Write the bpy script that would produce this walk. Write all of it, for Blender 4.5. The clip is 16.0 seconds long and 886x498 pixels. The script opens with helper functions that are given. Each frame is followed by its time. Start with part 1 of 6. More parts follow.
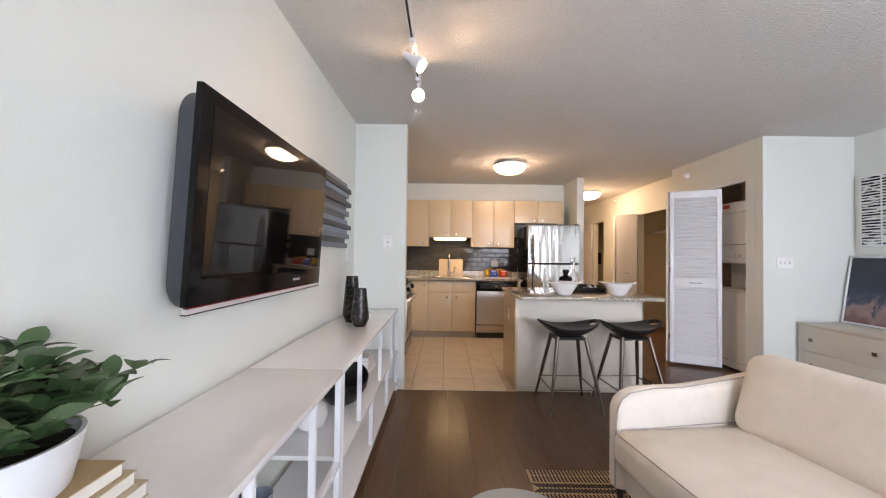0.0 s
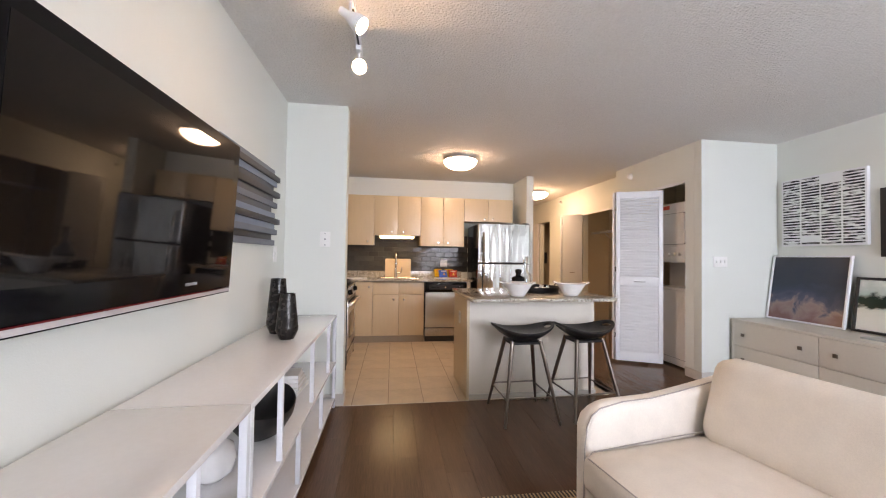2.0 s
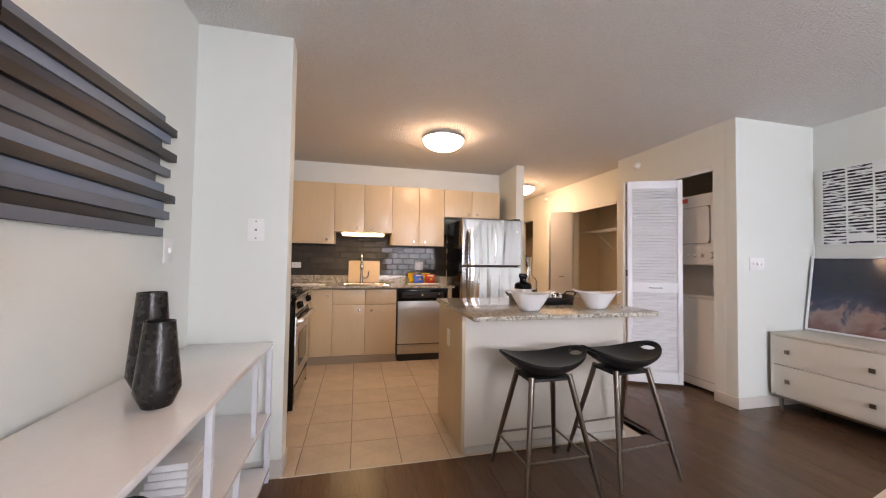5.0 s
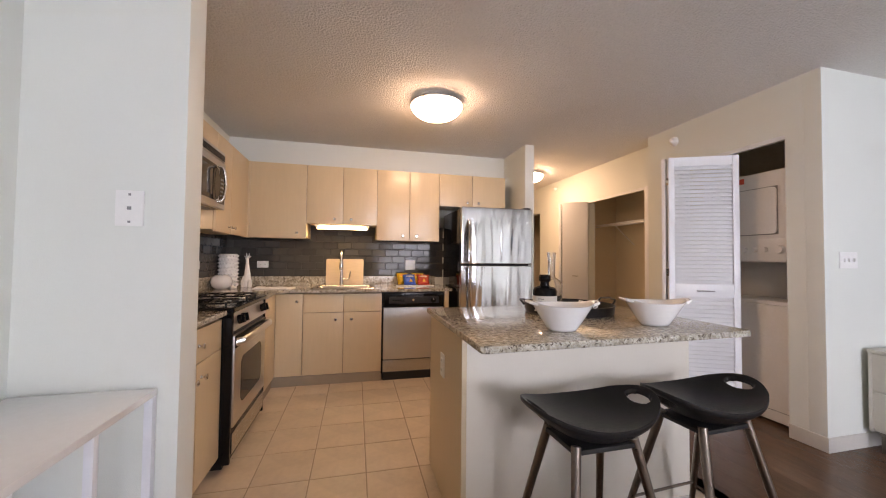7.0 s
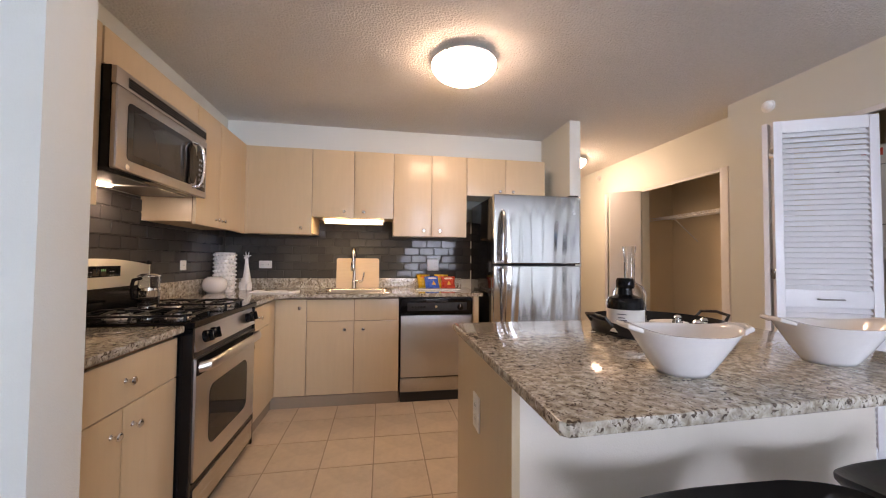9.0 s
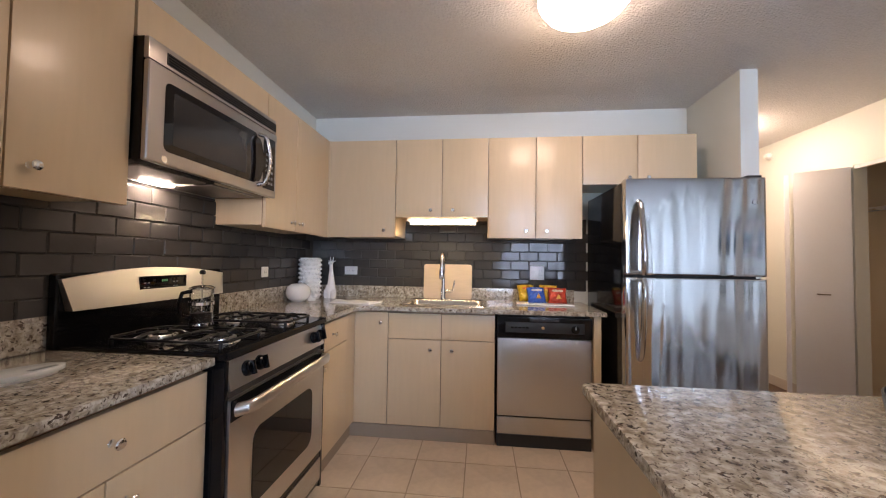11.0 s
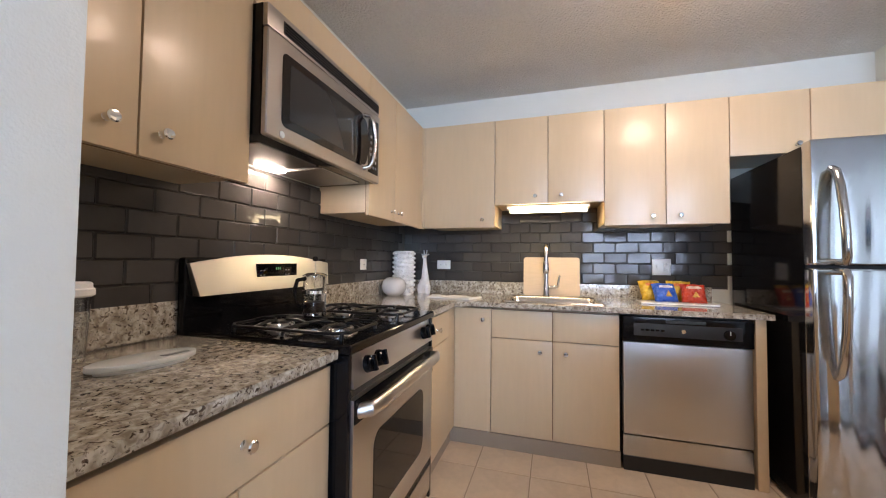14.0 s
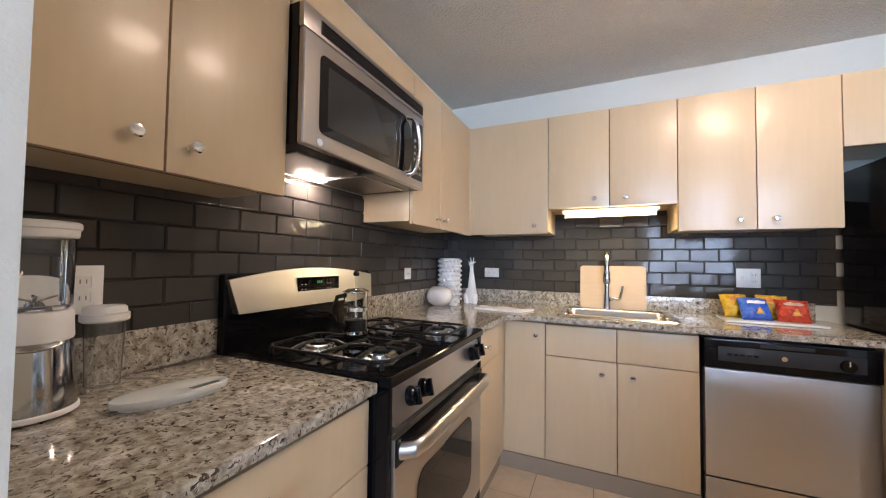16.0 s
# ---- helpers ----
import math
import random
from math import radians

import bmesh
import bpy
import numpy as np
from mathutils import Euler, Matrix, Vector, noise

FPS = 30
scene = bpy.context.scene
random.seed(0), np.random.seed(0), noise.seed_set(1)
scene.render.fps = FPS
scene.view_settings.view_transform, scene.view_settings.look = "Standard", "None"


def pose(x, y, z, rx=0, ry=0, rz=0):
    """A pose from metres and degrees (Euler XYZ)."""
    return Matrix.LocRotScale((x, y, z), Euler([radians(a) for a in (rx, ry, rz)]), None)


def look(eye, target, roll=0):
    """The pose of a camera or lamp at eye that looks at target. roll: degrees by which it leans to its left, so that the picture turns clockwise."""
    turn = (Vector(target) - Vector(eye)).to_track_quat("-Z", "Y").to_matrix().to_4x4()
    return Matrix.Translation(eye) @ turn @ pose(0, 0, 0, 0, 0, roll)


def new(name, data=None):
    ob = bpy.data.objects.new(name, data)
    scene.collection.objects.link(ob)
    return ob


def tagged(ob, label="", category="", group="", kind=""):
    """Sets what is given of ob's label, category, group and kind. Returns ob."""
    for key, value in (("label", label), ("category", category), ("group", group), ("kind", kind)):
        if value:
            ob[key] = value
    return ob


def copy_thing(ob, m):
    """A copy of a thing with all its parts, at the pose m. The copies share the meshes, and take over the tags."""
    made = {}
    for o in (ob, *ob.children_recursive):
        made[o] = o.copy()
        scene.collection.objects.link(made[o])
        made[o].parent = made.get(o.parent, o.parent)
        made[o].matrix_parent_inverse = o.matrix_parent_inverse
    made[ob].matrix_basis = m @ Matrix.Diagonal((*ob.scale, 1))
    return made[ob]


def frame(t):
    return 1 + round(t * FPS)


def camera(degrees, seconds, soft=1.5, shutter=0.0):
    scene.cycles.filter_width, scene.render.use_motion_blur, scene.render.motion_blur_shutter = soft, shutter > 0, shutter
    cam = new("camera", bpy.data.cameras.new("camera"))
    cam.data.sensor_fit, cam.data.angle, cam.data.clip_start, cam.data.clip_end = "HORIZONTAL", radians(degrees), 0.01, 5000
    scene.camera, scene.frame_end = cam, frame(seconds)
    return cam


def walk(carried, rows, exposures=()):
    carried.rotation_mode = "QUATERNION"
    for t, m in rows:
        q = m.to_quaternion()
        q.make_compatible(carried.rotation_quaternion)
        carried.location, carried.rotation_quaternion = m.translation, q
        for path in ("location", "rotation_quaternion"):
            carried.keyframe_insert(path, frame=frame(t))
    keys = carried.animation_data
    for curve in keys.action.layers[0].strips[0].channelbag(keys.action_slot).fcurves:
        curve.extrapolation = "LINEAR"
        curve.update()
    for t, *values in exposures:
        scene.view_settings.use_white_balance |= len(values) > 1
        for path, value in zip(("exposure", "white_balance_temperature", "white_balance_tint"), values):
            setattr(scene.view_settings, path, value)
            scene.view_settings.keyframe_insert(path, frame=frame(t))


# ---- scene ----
cam = camera(102.3, 16.0, soft=1.1)
PATH = [
    (0, (0.146, -0.581, 1.259), (0.134, 1.419, 1.299), 0.8),
    (0.5, (0.164, -0.56, 1.248), (0.239, 1.438, 1.29), 0.8),
    (1, (0.174, -0.524, 1.245), (0.289, 1.472, 1.289), 0.7),
    (1.5, (0.179, -0.441, 1.249), (0.372, 1.549, 1.292), 0.7),
    (2, (0.16, -0.276, 1.251), (0.439, 1.704, 1.295), 0.8),
    (2.5, (0.133, -0.14, 1.251), (0.529, 1.819, 1.302), 0.7),
    (3, (0.134, -0.011, 1.244), (0.564, 1.942, 1.297), 0.6),
    (3.2, (0.138, 0.028, 1.244), (0.567, 1.981, 1.294), 0.6),
    (5.5, (0.174, 0.833, 1.211), (0.651, 2.774, 1.277), 0.7),
    (6, (0.253, 1.042, 1.195), (0.734, 2.982, 1.255), 0.4),
    (6.5, (0.326, 1.199, 1.208), (0.803, 3.14, 1.275), 0.5),
    (7, (0.373, 1.345, 1.217), (0.844, 3.287, 1.275), 0.6),
    (7.5, (0.398, 1.532, 1.222), (0.864, 3.476, 1.28), 0.6),
    (8, (0.446, 1.639, 1.217), (0.901, 3.586, 1.279), 0.4),
    (8.2, (0.47, 1.692, 1.209), (0.914, 3.641, 1.27), 0.4),
    (10.5, (0.502, 2.397, 1.198), (0.444, 4.395, 1.266), 0.7),
    (11, (0.527, 2.516, 1.241), (0.317, 4.504, 1.306), 0.8),
    (11.5, (0.484, 2.569, 1.265), (0.116, 4.534, 1.34), 0.8),
    (12, (0.467, 2.611, 1.265), (-0.036, 4.546, 1.33), 0.9),
    (12.5, (0.407, 2.644, 1.24), (-0.138, 4.567, 1.309), 0.9),
    (13, (0.338, 2.67, 1.202), (-0.227, 4.587, 1.275), 0.8),
    (13.5, (0.286, 2.671, 1.176), (-0.294, 4.584, 1.246), 0.7),
    (14, (0.256, 2.704, 1.174), (-0.328, 4.616, 1.241), 0.6),
    (14.5, (0.265, 2.786, 1.191), (-0.373, 4.681, 1.26), 0.5),
    (15, (0.251, 2.819, 1.199), (-0.5, 4.671, 1.269), 0.6),
    (15.5, (0.227, 2.828, 1.207), (-0.574, 4.66, 1.274), 0.7),
    (16, (0.195, 2.834, 1.227), (-0.625, 4.657, 1.296), 0.7),
]
LIGHT_LEVEL = [(0, 0.49, 8700, 29), (3, 0.62, 9000, 31), (6, 0.46, 9100, 33), (8.2, 0.53, 8500, 32), (10.5, 0.48, 7000, 27), (13, 0.80, 6700, 23), (16, 0.87, 6500, 21)]
walk(cam, [(t, look(eye, target, roll)) for t, eye, target, roll in PATH], LIGHT_LEVEL)

# ---- world, daylight, exposure ----
world = bpy.data.worlds.new("sky")
scene.world = world
world.use_nodes = True
_w = world.node_tree.nodes
_sky = _w.new("ShaderNodeTexSky")
_sky.sky_type = "NISHITA"
_sky.sun_disc = False
_sky.sun_elevation, _sky.sun_rotation = radians(40), radians(150)
world.node_tree.links.new(_sky.outputs[0], _w["Background"].inputs[0])
_w["Background"].inputs[1].default_value = 0.12


def window_light(name, x, y, z, wide, high, watts):
    """Daylight that enters through a window opening in the wall behind the sofa, towards +y."""
    lamp = bpy.data.lights.new(name, "AREA")
    lamp.shape, lamp.size, lamp.size_y, lamp.energy, lamp.color = "RECTANGLE", wide, high, watts, (0.49, 0.72, 1.0)
    ob = new(name, lamp)
    ob.matrix_world = pose(x, y, z, 90, 0, 0)
    return ob


window_light("window_daylight", 2.30, -2.86, 1.30, 2.2, 2.04, 140)


# ---- materials ----
def mat(name, col, rough=0.5, metal=0.0, var=0.06, scale=6.0, fine=0.04, fscale=60.0, bump=0.0, bscale=120.0,
        coat=0.0, stretch=(1, 1, 1), rnd=0.0, rvar=0.06, alpha=1.0, trans=0.0, ior=1.45, emit=None, aniso=0.0):
    m = bpy.data.materials.new(name)
    m.use_nodes = True
    n, l = m.node_tree.nodes, m.node_tree.links
    b = n["Principled BSDF"]
    tc, mp = n.new("ShaderNodeTexCoord"), n.new("ShaderNodeMapping")
    mp.inputs["Scale"].default_value = stretch
    l.new(tc.outputs["Object"], mp.inputs["Vector"])

    def noise_of(s, detail):
        t = n.new("ShaderNodeTexNoise")
        t.inputs["Scale"].default_value, t.inputs["Detail"].default_value = s, detail
        l.new(mp.outputs[0], t.inputs["Vector"])
        return t

    def math_of(op, a, bb):
        t = n.new("ShaderNodeMath")
        t.operation = op
        for i, v in enumerate((a, bb)):
            if isinstance(v, (int, float)):
                t.inputs[i].default_value = v
            else:
                l.new(v, t.inputs[i])
        return t.outputs[0]

    big, small = noise_of(scale, 3), noise_of(fscale, 4)
    f = math_of("ADD", math_of("MULTIPLY", math_of("SUBTRACT", big.outputs[0], 0.5), 2 * var),
                math_of("MULTIPLY", math_of("SUBTRACT", small.outputs[0], 0.5), 2 * fine))
    if rnd:
        oi = n.new("ShaderNodeObjectInfo")
        f = math_of("ADD", f, math_of("MULTIPLY", math_of("SUBTRACT", oi.outputs["Random"], 0.5), 2 * rnd))
    f = math_of("ADD", f, 1.0)
    mul = n.new("ShaderNodeVectorMath")
    mul.operation = "SCALE"
    mul.inputs[0].default_value = col
    l.new(f, mul.inputs["Scale"])
    l.new(mul.outputs[0], b.inputs["Base Color"])
    l.new(math_of("ADD", math_of("MULTIPLY", math_of("SUBTRACT", small.outputs[0], 0.5), 2 * rvar), rough), b.inputs["Roughness"])
    b.inputs["Metallic"].default_value, b.inputs["IOR"].default_value = metal, ior
    b.inputs["Transmission Weight"].default_value = trans
    b.inputs["Coat Weight"].default_value = coat
    b.inputs["Coat Roughness"].default_value = 0.08
    b.inputs["Anisotropic"].default_value = aniso
    if emit:
        b.inputs["Emission Color"].default_value = (*emit[0], 1)
        b.inputs["Emission Strength"].default_value = emit[1]
    if bump:
        t = noise_of(bscale, 2)
        bp = n.new("ShaderNodeBump")
        bp.inputs["Strength"].default_value, bp.inputs["Distance"].default_value = 1.0, bump
        l.new(t.outputs[0], bp.inputs["Height"])
        l.new(bp.outputs[0], b.inputs["Normal"])
    return m


def granite():
    m = mat("granite", (0.5, 0.46, 0.41), rough=0.075, coat=0.3, rvar=0.03)
    n, l = m.node_tree.nodes, m.node_tree.links
    b, tc = n["Principled BSDF"], n["Texture Coordinate"]

    def layer(scale, stops, detail=3.0, distort=0.0):
        t, r = n.new("ShaderNodeTexNoise"), n.new("ShaderNodeValToRGB")
        t.inputs["Scale"].default_value, t.inputs["Detail"].default_value = scale, detail
        t.inputs["Distortion"].default_value = distort
        l.new(tc.outputs["Object"], t.inputs["Vector"])
        l.new(t.outputs[0], r.inputs[0])
        r.color_ramp.elements[0].position, r.color_ramp.elements[1].position = stops[0][0], stops[-1][0]
        r.color_ramp.elements[0].color, r.color_ramp.elements[1].color = (*stops[0][1], 1), (*stops[-1][1], 1)
        for p, c in stops[1:-1]:
            r.color_ramp.elements.new(p).color = (*c, 1)
        return r.outputs[0]

    def blend(a, bb, fac, mode="MIX"):
        x = n.new("ShaderNodeMix")
        x.data_type, x.blend_type = "RGBA", mode
        l.new(fac, x.inputs[0])
        l.new(a, x.inputs[6])
        l.new(bb, x.inputs[7])
        return x.outputs[2]

    base = layer(46, [(0.36, (0.25, 0.21, 0.16)), (0.5, (0.44, 0.40, 0.325)), (0.66, (0.61, 0.575, 0.50))], 4, 0.4)
    dark = layer(140, [(0.3, (0.035, 0.027, 0.022)), (0.7, (0.15, 0.11, 0.08))], 2)
    spots = layer(82, [(0.562, (0, 0, 0)), (0.625, (1, 1, 1))], 6, 1.0)
    grey = layer(190, [(0.3, (0.27, 0.235, 0.20)), (0.7, (0.44, 0.40, 0.35))], 2)
    patch = layer(74, [(0.54, (0, 0, 0)), (0.62, (1, 1, 1))], 5, 0.8)
    c = blend(base, grey, patch)
    c = blend(c, dark, spots)
    l.new(c, b.inputs["Base Color"])
    return m


def brushed(name, col, rough, axis, wave=0.003, ripple=6.0):
    """Brushed steel: fine streaks along one axis, and a slow waviness of the sheet."""
    s = [300, 300, 300]
    s[axis] = 2.0
    m = mat(name, col, rough=rough, metal=1.0, var=0.015, scale=1.0, fine=0.02, fscale=3.0, stretch=s, rvar=0.012)
    n, l = m.node_tree.nodes, m.node_tree.links
    mp, t, bp = n.new("ShaderNodeMapping"), n.new("ShaderNodeTexNoise"), n.new("ShaderNodeBump")
    w = [ripple] * 3
    w[axis] = 0.8
    mp.inputs["Scale"].default_value = w
    t.inputs["Scale"].default_value, t.inputs["Detail"].default_value = 1.0, 1.0
    l.new(n["Texture Coordinate"].outputs["Object"], mp.inputs["Vector"])
    l.new(mp.outputs[0], t.inputs["Vector"])
    l.new(t.outputs[0], bp.inputs["Height"])
    bp.inputs["Strength"].default_value, bp.inputs["Distance"].default_value = 1.0, wave
    l.new(bp.outputs[0], n["Principled BSDF"].inputs["Normal"])
    return m


def popcorn():
    m = mat("popcorn_ceiling", (0.74, 0.72, 0.69), rough=0.95, var=0.03, scale=1.3, fine=0.10, fscale=70, bump=0.010, bscale=75)
    return m


WALL = mat("wall_paint", (0.735, 0.753, 0.70), rough=0.55, var=0.012, scale=1.2, fine=0.012, fscale=90, bump=0.0006, bscale=260)
# beige carries the warm lamplight of hall and closets in the colour
BEIGE_LIT = mat("hall_paint_lamplit", (0.74, 0.64, 0.48), rough=0.6, var=0.02, scale=1.2, fine=0.012, fscale=90, bump=0.0006, bscale=260)
CEIL = popcorn()
TRIM = mat("vinyl_base", (0.58, 0.54, 0.49), rough=0.5, var=0.02)
MAPLE = mat("maple_laminate", (0.62, 0.475, 0.305), rough=0.32, coat=0.12, var=0.05, scale=2.0, fine=0.05, fscale=14, stretch=(3, 3, 0.35), rvar=0.04, rnd=0.03)
MAPLE_EDGE = mat("maple_edge", (0.23, 0.13, 0.065), rough=0.5)
# brown includes the shade that falls under the cabinet doors
TOE_SHADED = mat("toe_kick", (0.30, 0.24, 0.18), rough=0.6)
GRAN = granite()
STEEL_V = brushed("brushed_steel_upright", (0.56, 0.55, 0.54), 0.12, 2, 0.016, 9.0)
STEEL_H = brushed("brushed_steel_level", (0.60, 0.57, 0.54), 0.27, 1)
STEEL_X = brushed("brushed_steel_across", (0.55, 0.53, 0.51), 0.26, 0)
STEEL_R = mat("range_steel", (0.66, 0.625, 0.59), rough=0.30, metal=1.0, var=0.02, scale=3, fine=0.015, fscale=200, stretch=(1, 0.05, 1), rvar=0.02)
STEEL_M = mat("microwave_steel", (0.44, 0.41, 0.385), rough=0.30, metal=1.0, var=0.03, scale=3, fine=0.02, fscale=200, stretch=(1, 0.05, 1), rvar=0.02)
STEEL_D = brushed("dishwasher_steel", (0.60, 0.58, 0.56), 0.36, 2, 0.005)
CHROME = mat("chrome", (0.82, 0.82, 0.83), rough=0.08, metal=1.0, rvar=0.02, var=0.01, fine=0.01)
BLACKG = mat("gloss_black", (0.005, 0.005, 0.006), rough=0.10, rvar=0.03, ior=1.32)
BLACKM = mat("matt_black", (0.018, 0.018, 0.019), rough=0.5, var=0.1, bump=0.0004, bscale=300)
IRON = mat("cast_iron", (0.008, 0.008, 0.008), ior=1.36, rough=0.32, bump=0.0008, bscale=260)
GLASSD = mat("dark_glass", (0.006, 0.005, 0.005), rough=0.04, rvar=0.01)
WHITEM = mat("white_enamel", (0.83, 0.82, 0.81), rough=0.35, var=0.015)
WHITEP = mat("white_paint", (0.78, 0.78, 0.79), rough=0.38, var=0.02, fine=0.02, bump=0.0003, bscale=200)
CERAM = mat("white_ceramic", (0.80, 0.79, 0.78), rough=0.12, coat=0.3, var=0.015, rvar=0.03)
PLATE = mat("plate_plastic", (0.84, 0.83, 0.80), rough=0.35, var=0.02)
LACQ = mat("white_lacquer", (0.80, 0.79, 0.785), rough=0.09, coat=0.4, var=0.015, rvar=0.03)
WHITEMETAL = mat("white_metal", (0.76, 0.77, 0.80), rough=0.35, var=0.02)
ISLAND = mat("island_paint", (0.75, 0.68, 0.59), rough=0.5, var=0.03, scale=2.0, fine=0.015, fscale=90, bump=0.0006, bscale=260)
CREAM = mat("cream_lacquer", (0.66, 0.61, 0.53), rough=0.4, var=0.02)
SOFA = mat("oatmeal_fabric", (0.83, 0.745, 0.66), rough=0.95, var=0.09, scale=11, fine=0.07, fscale=160, bump=0.0016, bscale=420)
TILE = mat("floor_tile", (0.53, 0.43, 0.325), rough=0.30, var=0.24, scale=5, fine=0.14, fscale=26, rnd=0.05, bump=0.0006, bscale=40)
GROUT = mat("grout", (0.30, 0.24, 0.18), rough=0.9, var=0.1)
WOOD = mat("dark_plank", (0.112, 0.060, 0.036), rough=0.24, ior=1.40, var=0.30, scale=2.2, fine=0.42, fscale=16, stretch=(9, 0.6, 1), rnd=0.06, bump=0.0004, bscale=22)
WOODGAP = mat("plank_gap", (0.04, 0.028, 0.02), rough=0.8)
SPLASH = mat("smoke_glass_tile", (0.068, 0.063, 0.059), rough=0.05, ior=1.37, var=0.08, scale=3, fine=0.04, rnd=0.14, rvar=0.02, bump=0.0012, bscale=17)
SPLASHG = mat("splash_grout", (0.070, 0.066, 0.062), rough=0.8)
CLEAR = mat("clear_glass", (0.95, 0.96, 0.96), rough=0.02, trans=1.0, var=0.0, fine=0.0, rvar=0.0)
GLOW = mat("lamp_glass", (0.9, 0.85, 0.75), rough=0.4, emit=((1.0, 0.82, 0.62), 25.0), var=0, fine=0)
GLOW_HALL = mat("hall_lamp_glass", (0.9, 0.85, 0.75), rough=0.4, emit=((1.0, 0.82, 0.62), 34.0), var=0, fine=0)
GLOW_TUBE = mat("tube_glow", (0.9, 0.9, 0.7), rough=0.4, emit=((1.0, 0.86, 0.50), 18.0), var=0, fine=0)
GLOW_MW = mat("hob_lamp_glow", (0.9, 0.9, 0.8), rough=0.4, emit=((1.0, 0.84, 0.66), 80.0), var=0, fine=0)
GLOW_BULB = mat("bulb_glow", (0.9, 0.9, 0.8), rough=0.4, emit=((1.0, 0.78, 0.54), 300.0), var=0, fine=0)


# ---- mesh helpers ----
def box(x0, x1, y0, y1, z0, z1, bevel=0.0, seg=2, bm=None):
    bm = bm or bmesh.new()
    r = bmesh.ops.create_cube(bm, size=1.0, matrix=Matrix.Translation(((x0 + x1) / 2, (y0 + y1) / 2, (z0 + z1) / 2)) @ Matrix.Diagonal((x1 - x0, y1 - y0, z1 - z0, 1)))
    if bevel:
        es = list({e for v in r["verts"] for e in v.link_edges})
        bmesh.ops.bevel(bm, geom=es, offset=bevel, segments=seg, profile=0.7, affect="EDGES")
    return bm


def lathe(profile, seg=32, bm=None, at=(0, 0, 0), close=False):
    """A solid of revolution about z from (radius, height) pairs."""
    bm = bm or bmesh.new()
    rings = []
    for r, z in profile:
        if r < 1e-5:
            rings.append([bm.verts.new((at[0], at[1], at[2] + z))])
        else:
            rings.append([bm.verts.new((at[0] + r * math.cos(2 * math.pi * i / seg), at[1] + r * math.sin(2 * math.pi * i / seg), at[2] + z)) for i in range(seg)])
    for a, b in zip(rings, rings[1:]):
        for i in range(seg):
            j = (i + 1) % seg
            if len(a) == 1 and len(b) == 1:
                continue
            if len(a) == 1:
                bm.faces.new((a[0], b[i], b[j]))
            elif len(b) == 1:
                bm.faces.new((a[i], b[0], a[j]))
            else:
                bm.faces.new((a[i], b[i], b[j], a[j]))
    bmesh.ops.recalc_face_normals(bm, faces=bm.faces)
    return bm


def tube(points, radius, seg=10, bm=None, closed=False):
    """A round bar along a line of points; radius may be one number or one for each point."""
    bm = bm or bmesh.new()
    pts = [Vector(p) for p in points]
    n = len(pts)
    rad = radius if isinstance(radius, (list, tuple)) else [radius] * n
    rings, side = [], None
    for i, p in enumerate(pts):
        a = pts[(i - 1) % n] if (closed or i > 0) else p
        b = pts[(i + 1) % n] if (closed or i < n - 1) else p
        d = (b - a).normalized()
        if side is None:
            side = d.cross(Vector((0, 0, 1))) if abs(d.z) < 0.95 else d.cross(Vector((1, 0, 0)))
        side = (side - d * side.dot(d)).normalized()
        up = d.cross(side)
        rings.append([bm.verts.new(p + (side * math.cos(2 * math.pi * k / seg) + up * math.sin(2 * math.pi * k / seg)) * rad[i]) for k in range(seg)])
    pairs = list(zip(rings, rings[1:])) + ([(rings[-1], rings[0])] if closed else [])
    for a, b in pairs:
        for k in range(seg):
            bm.faces.new((a[k], a[(k + 1) % seg], b[(k + 1) % seg], b[k]))
    if not closed:
        bm.faces.new(rings[0])
        bm.faces.new(list(reversed(rings[-1])))
    bmesh.ops.recalc_face_normals(bm, faces=bm.faces)
    return bm


def prism(outline, z0, z1, bevel=0.0, bm=None):
    """An upright slab from an outline of (x, y) pairs."""
    bm = bm or bmesh.new()
    lo, hi = [bm.verts.new((x, y, z0)) for x, y in outline], [bm.verts.new((x, y, z1)) for x, y in outline]
    n = len(outline)
    fs = [bm.faces.new(lo), bm.faces.new(hi)] + [bm.faces.new((lo[i], lo[(i + 1) % n], hi[(i + 1) % n], hi[i])) for i in range(n)]
    bmesh.ops.recalc_face_normals(bm, faces=fs)
    if bevel:
        es = {e for f in fs[:2] for e in f.edges}
        bmesh.ops.bevel(bm, geom=list(es), offset=bevel, segments=2, profile=0.6, affect="EDGES")
    return bm


def turned(bm, m):
    bmesh.ops.transform(bm, matrix=m, verts=bm.verts)
    return bm


def mesh_of(name, bm, material, smooth=35):
    me = bpy.data.meshes.new(name)
    for f in bm.faces:
        f.smooth = True
    bm.to_mesh(me)
    bm.free()
    me.set_sharp_from_angle(angle=radians(smooth))
    me.materials.append(material)
    return me


def thing(name, label, category, group="", kind="", at=(0, 0, 0)):
    ob = new(name)
    ob.location = at
    ob.empty_display_size = 0.1
    return tagged(ob, label, category, group, kind)


def part(name, bm, material, parent=None, label="", smooth=35):
    ob = new(name, bm if isinstance(bm, bpy.types.Mesh) else mesh_of(name, bm, material, smooth))
    if parent:
        ob.parent = parent
        ob.matrix_parent_inverse = Matrix.Translation(-parent.location)
    return tagged(ob, label)


def single(name, bm, material, label, category, group="", kind="", smooth=35):
    return tagged(part(name, bm, material, smooth=smooth), label, category, group, kind)


def structure(name, bm, material, label, category="wall", smooth=35):
    return tagged(part(name, bm, material, smooth=smooth), label, category, "", "structure")


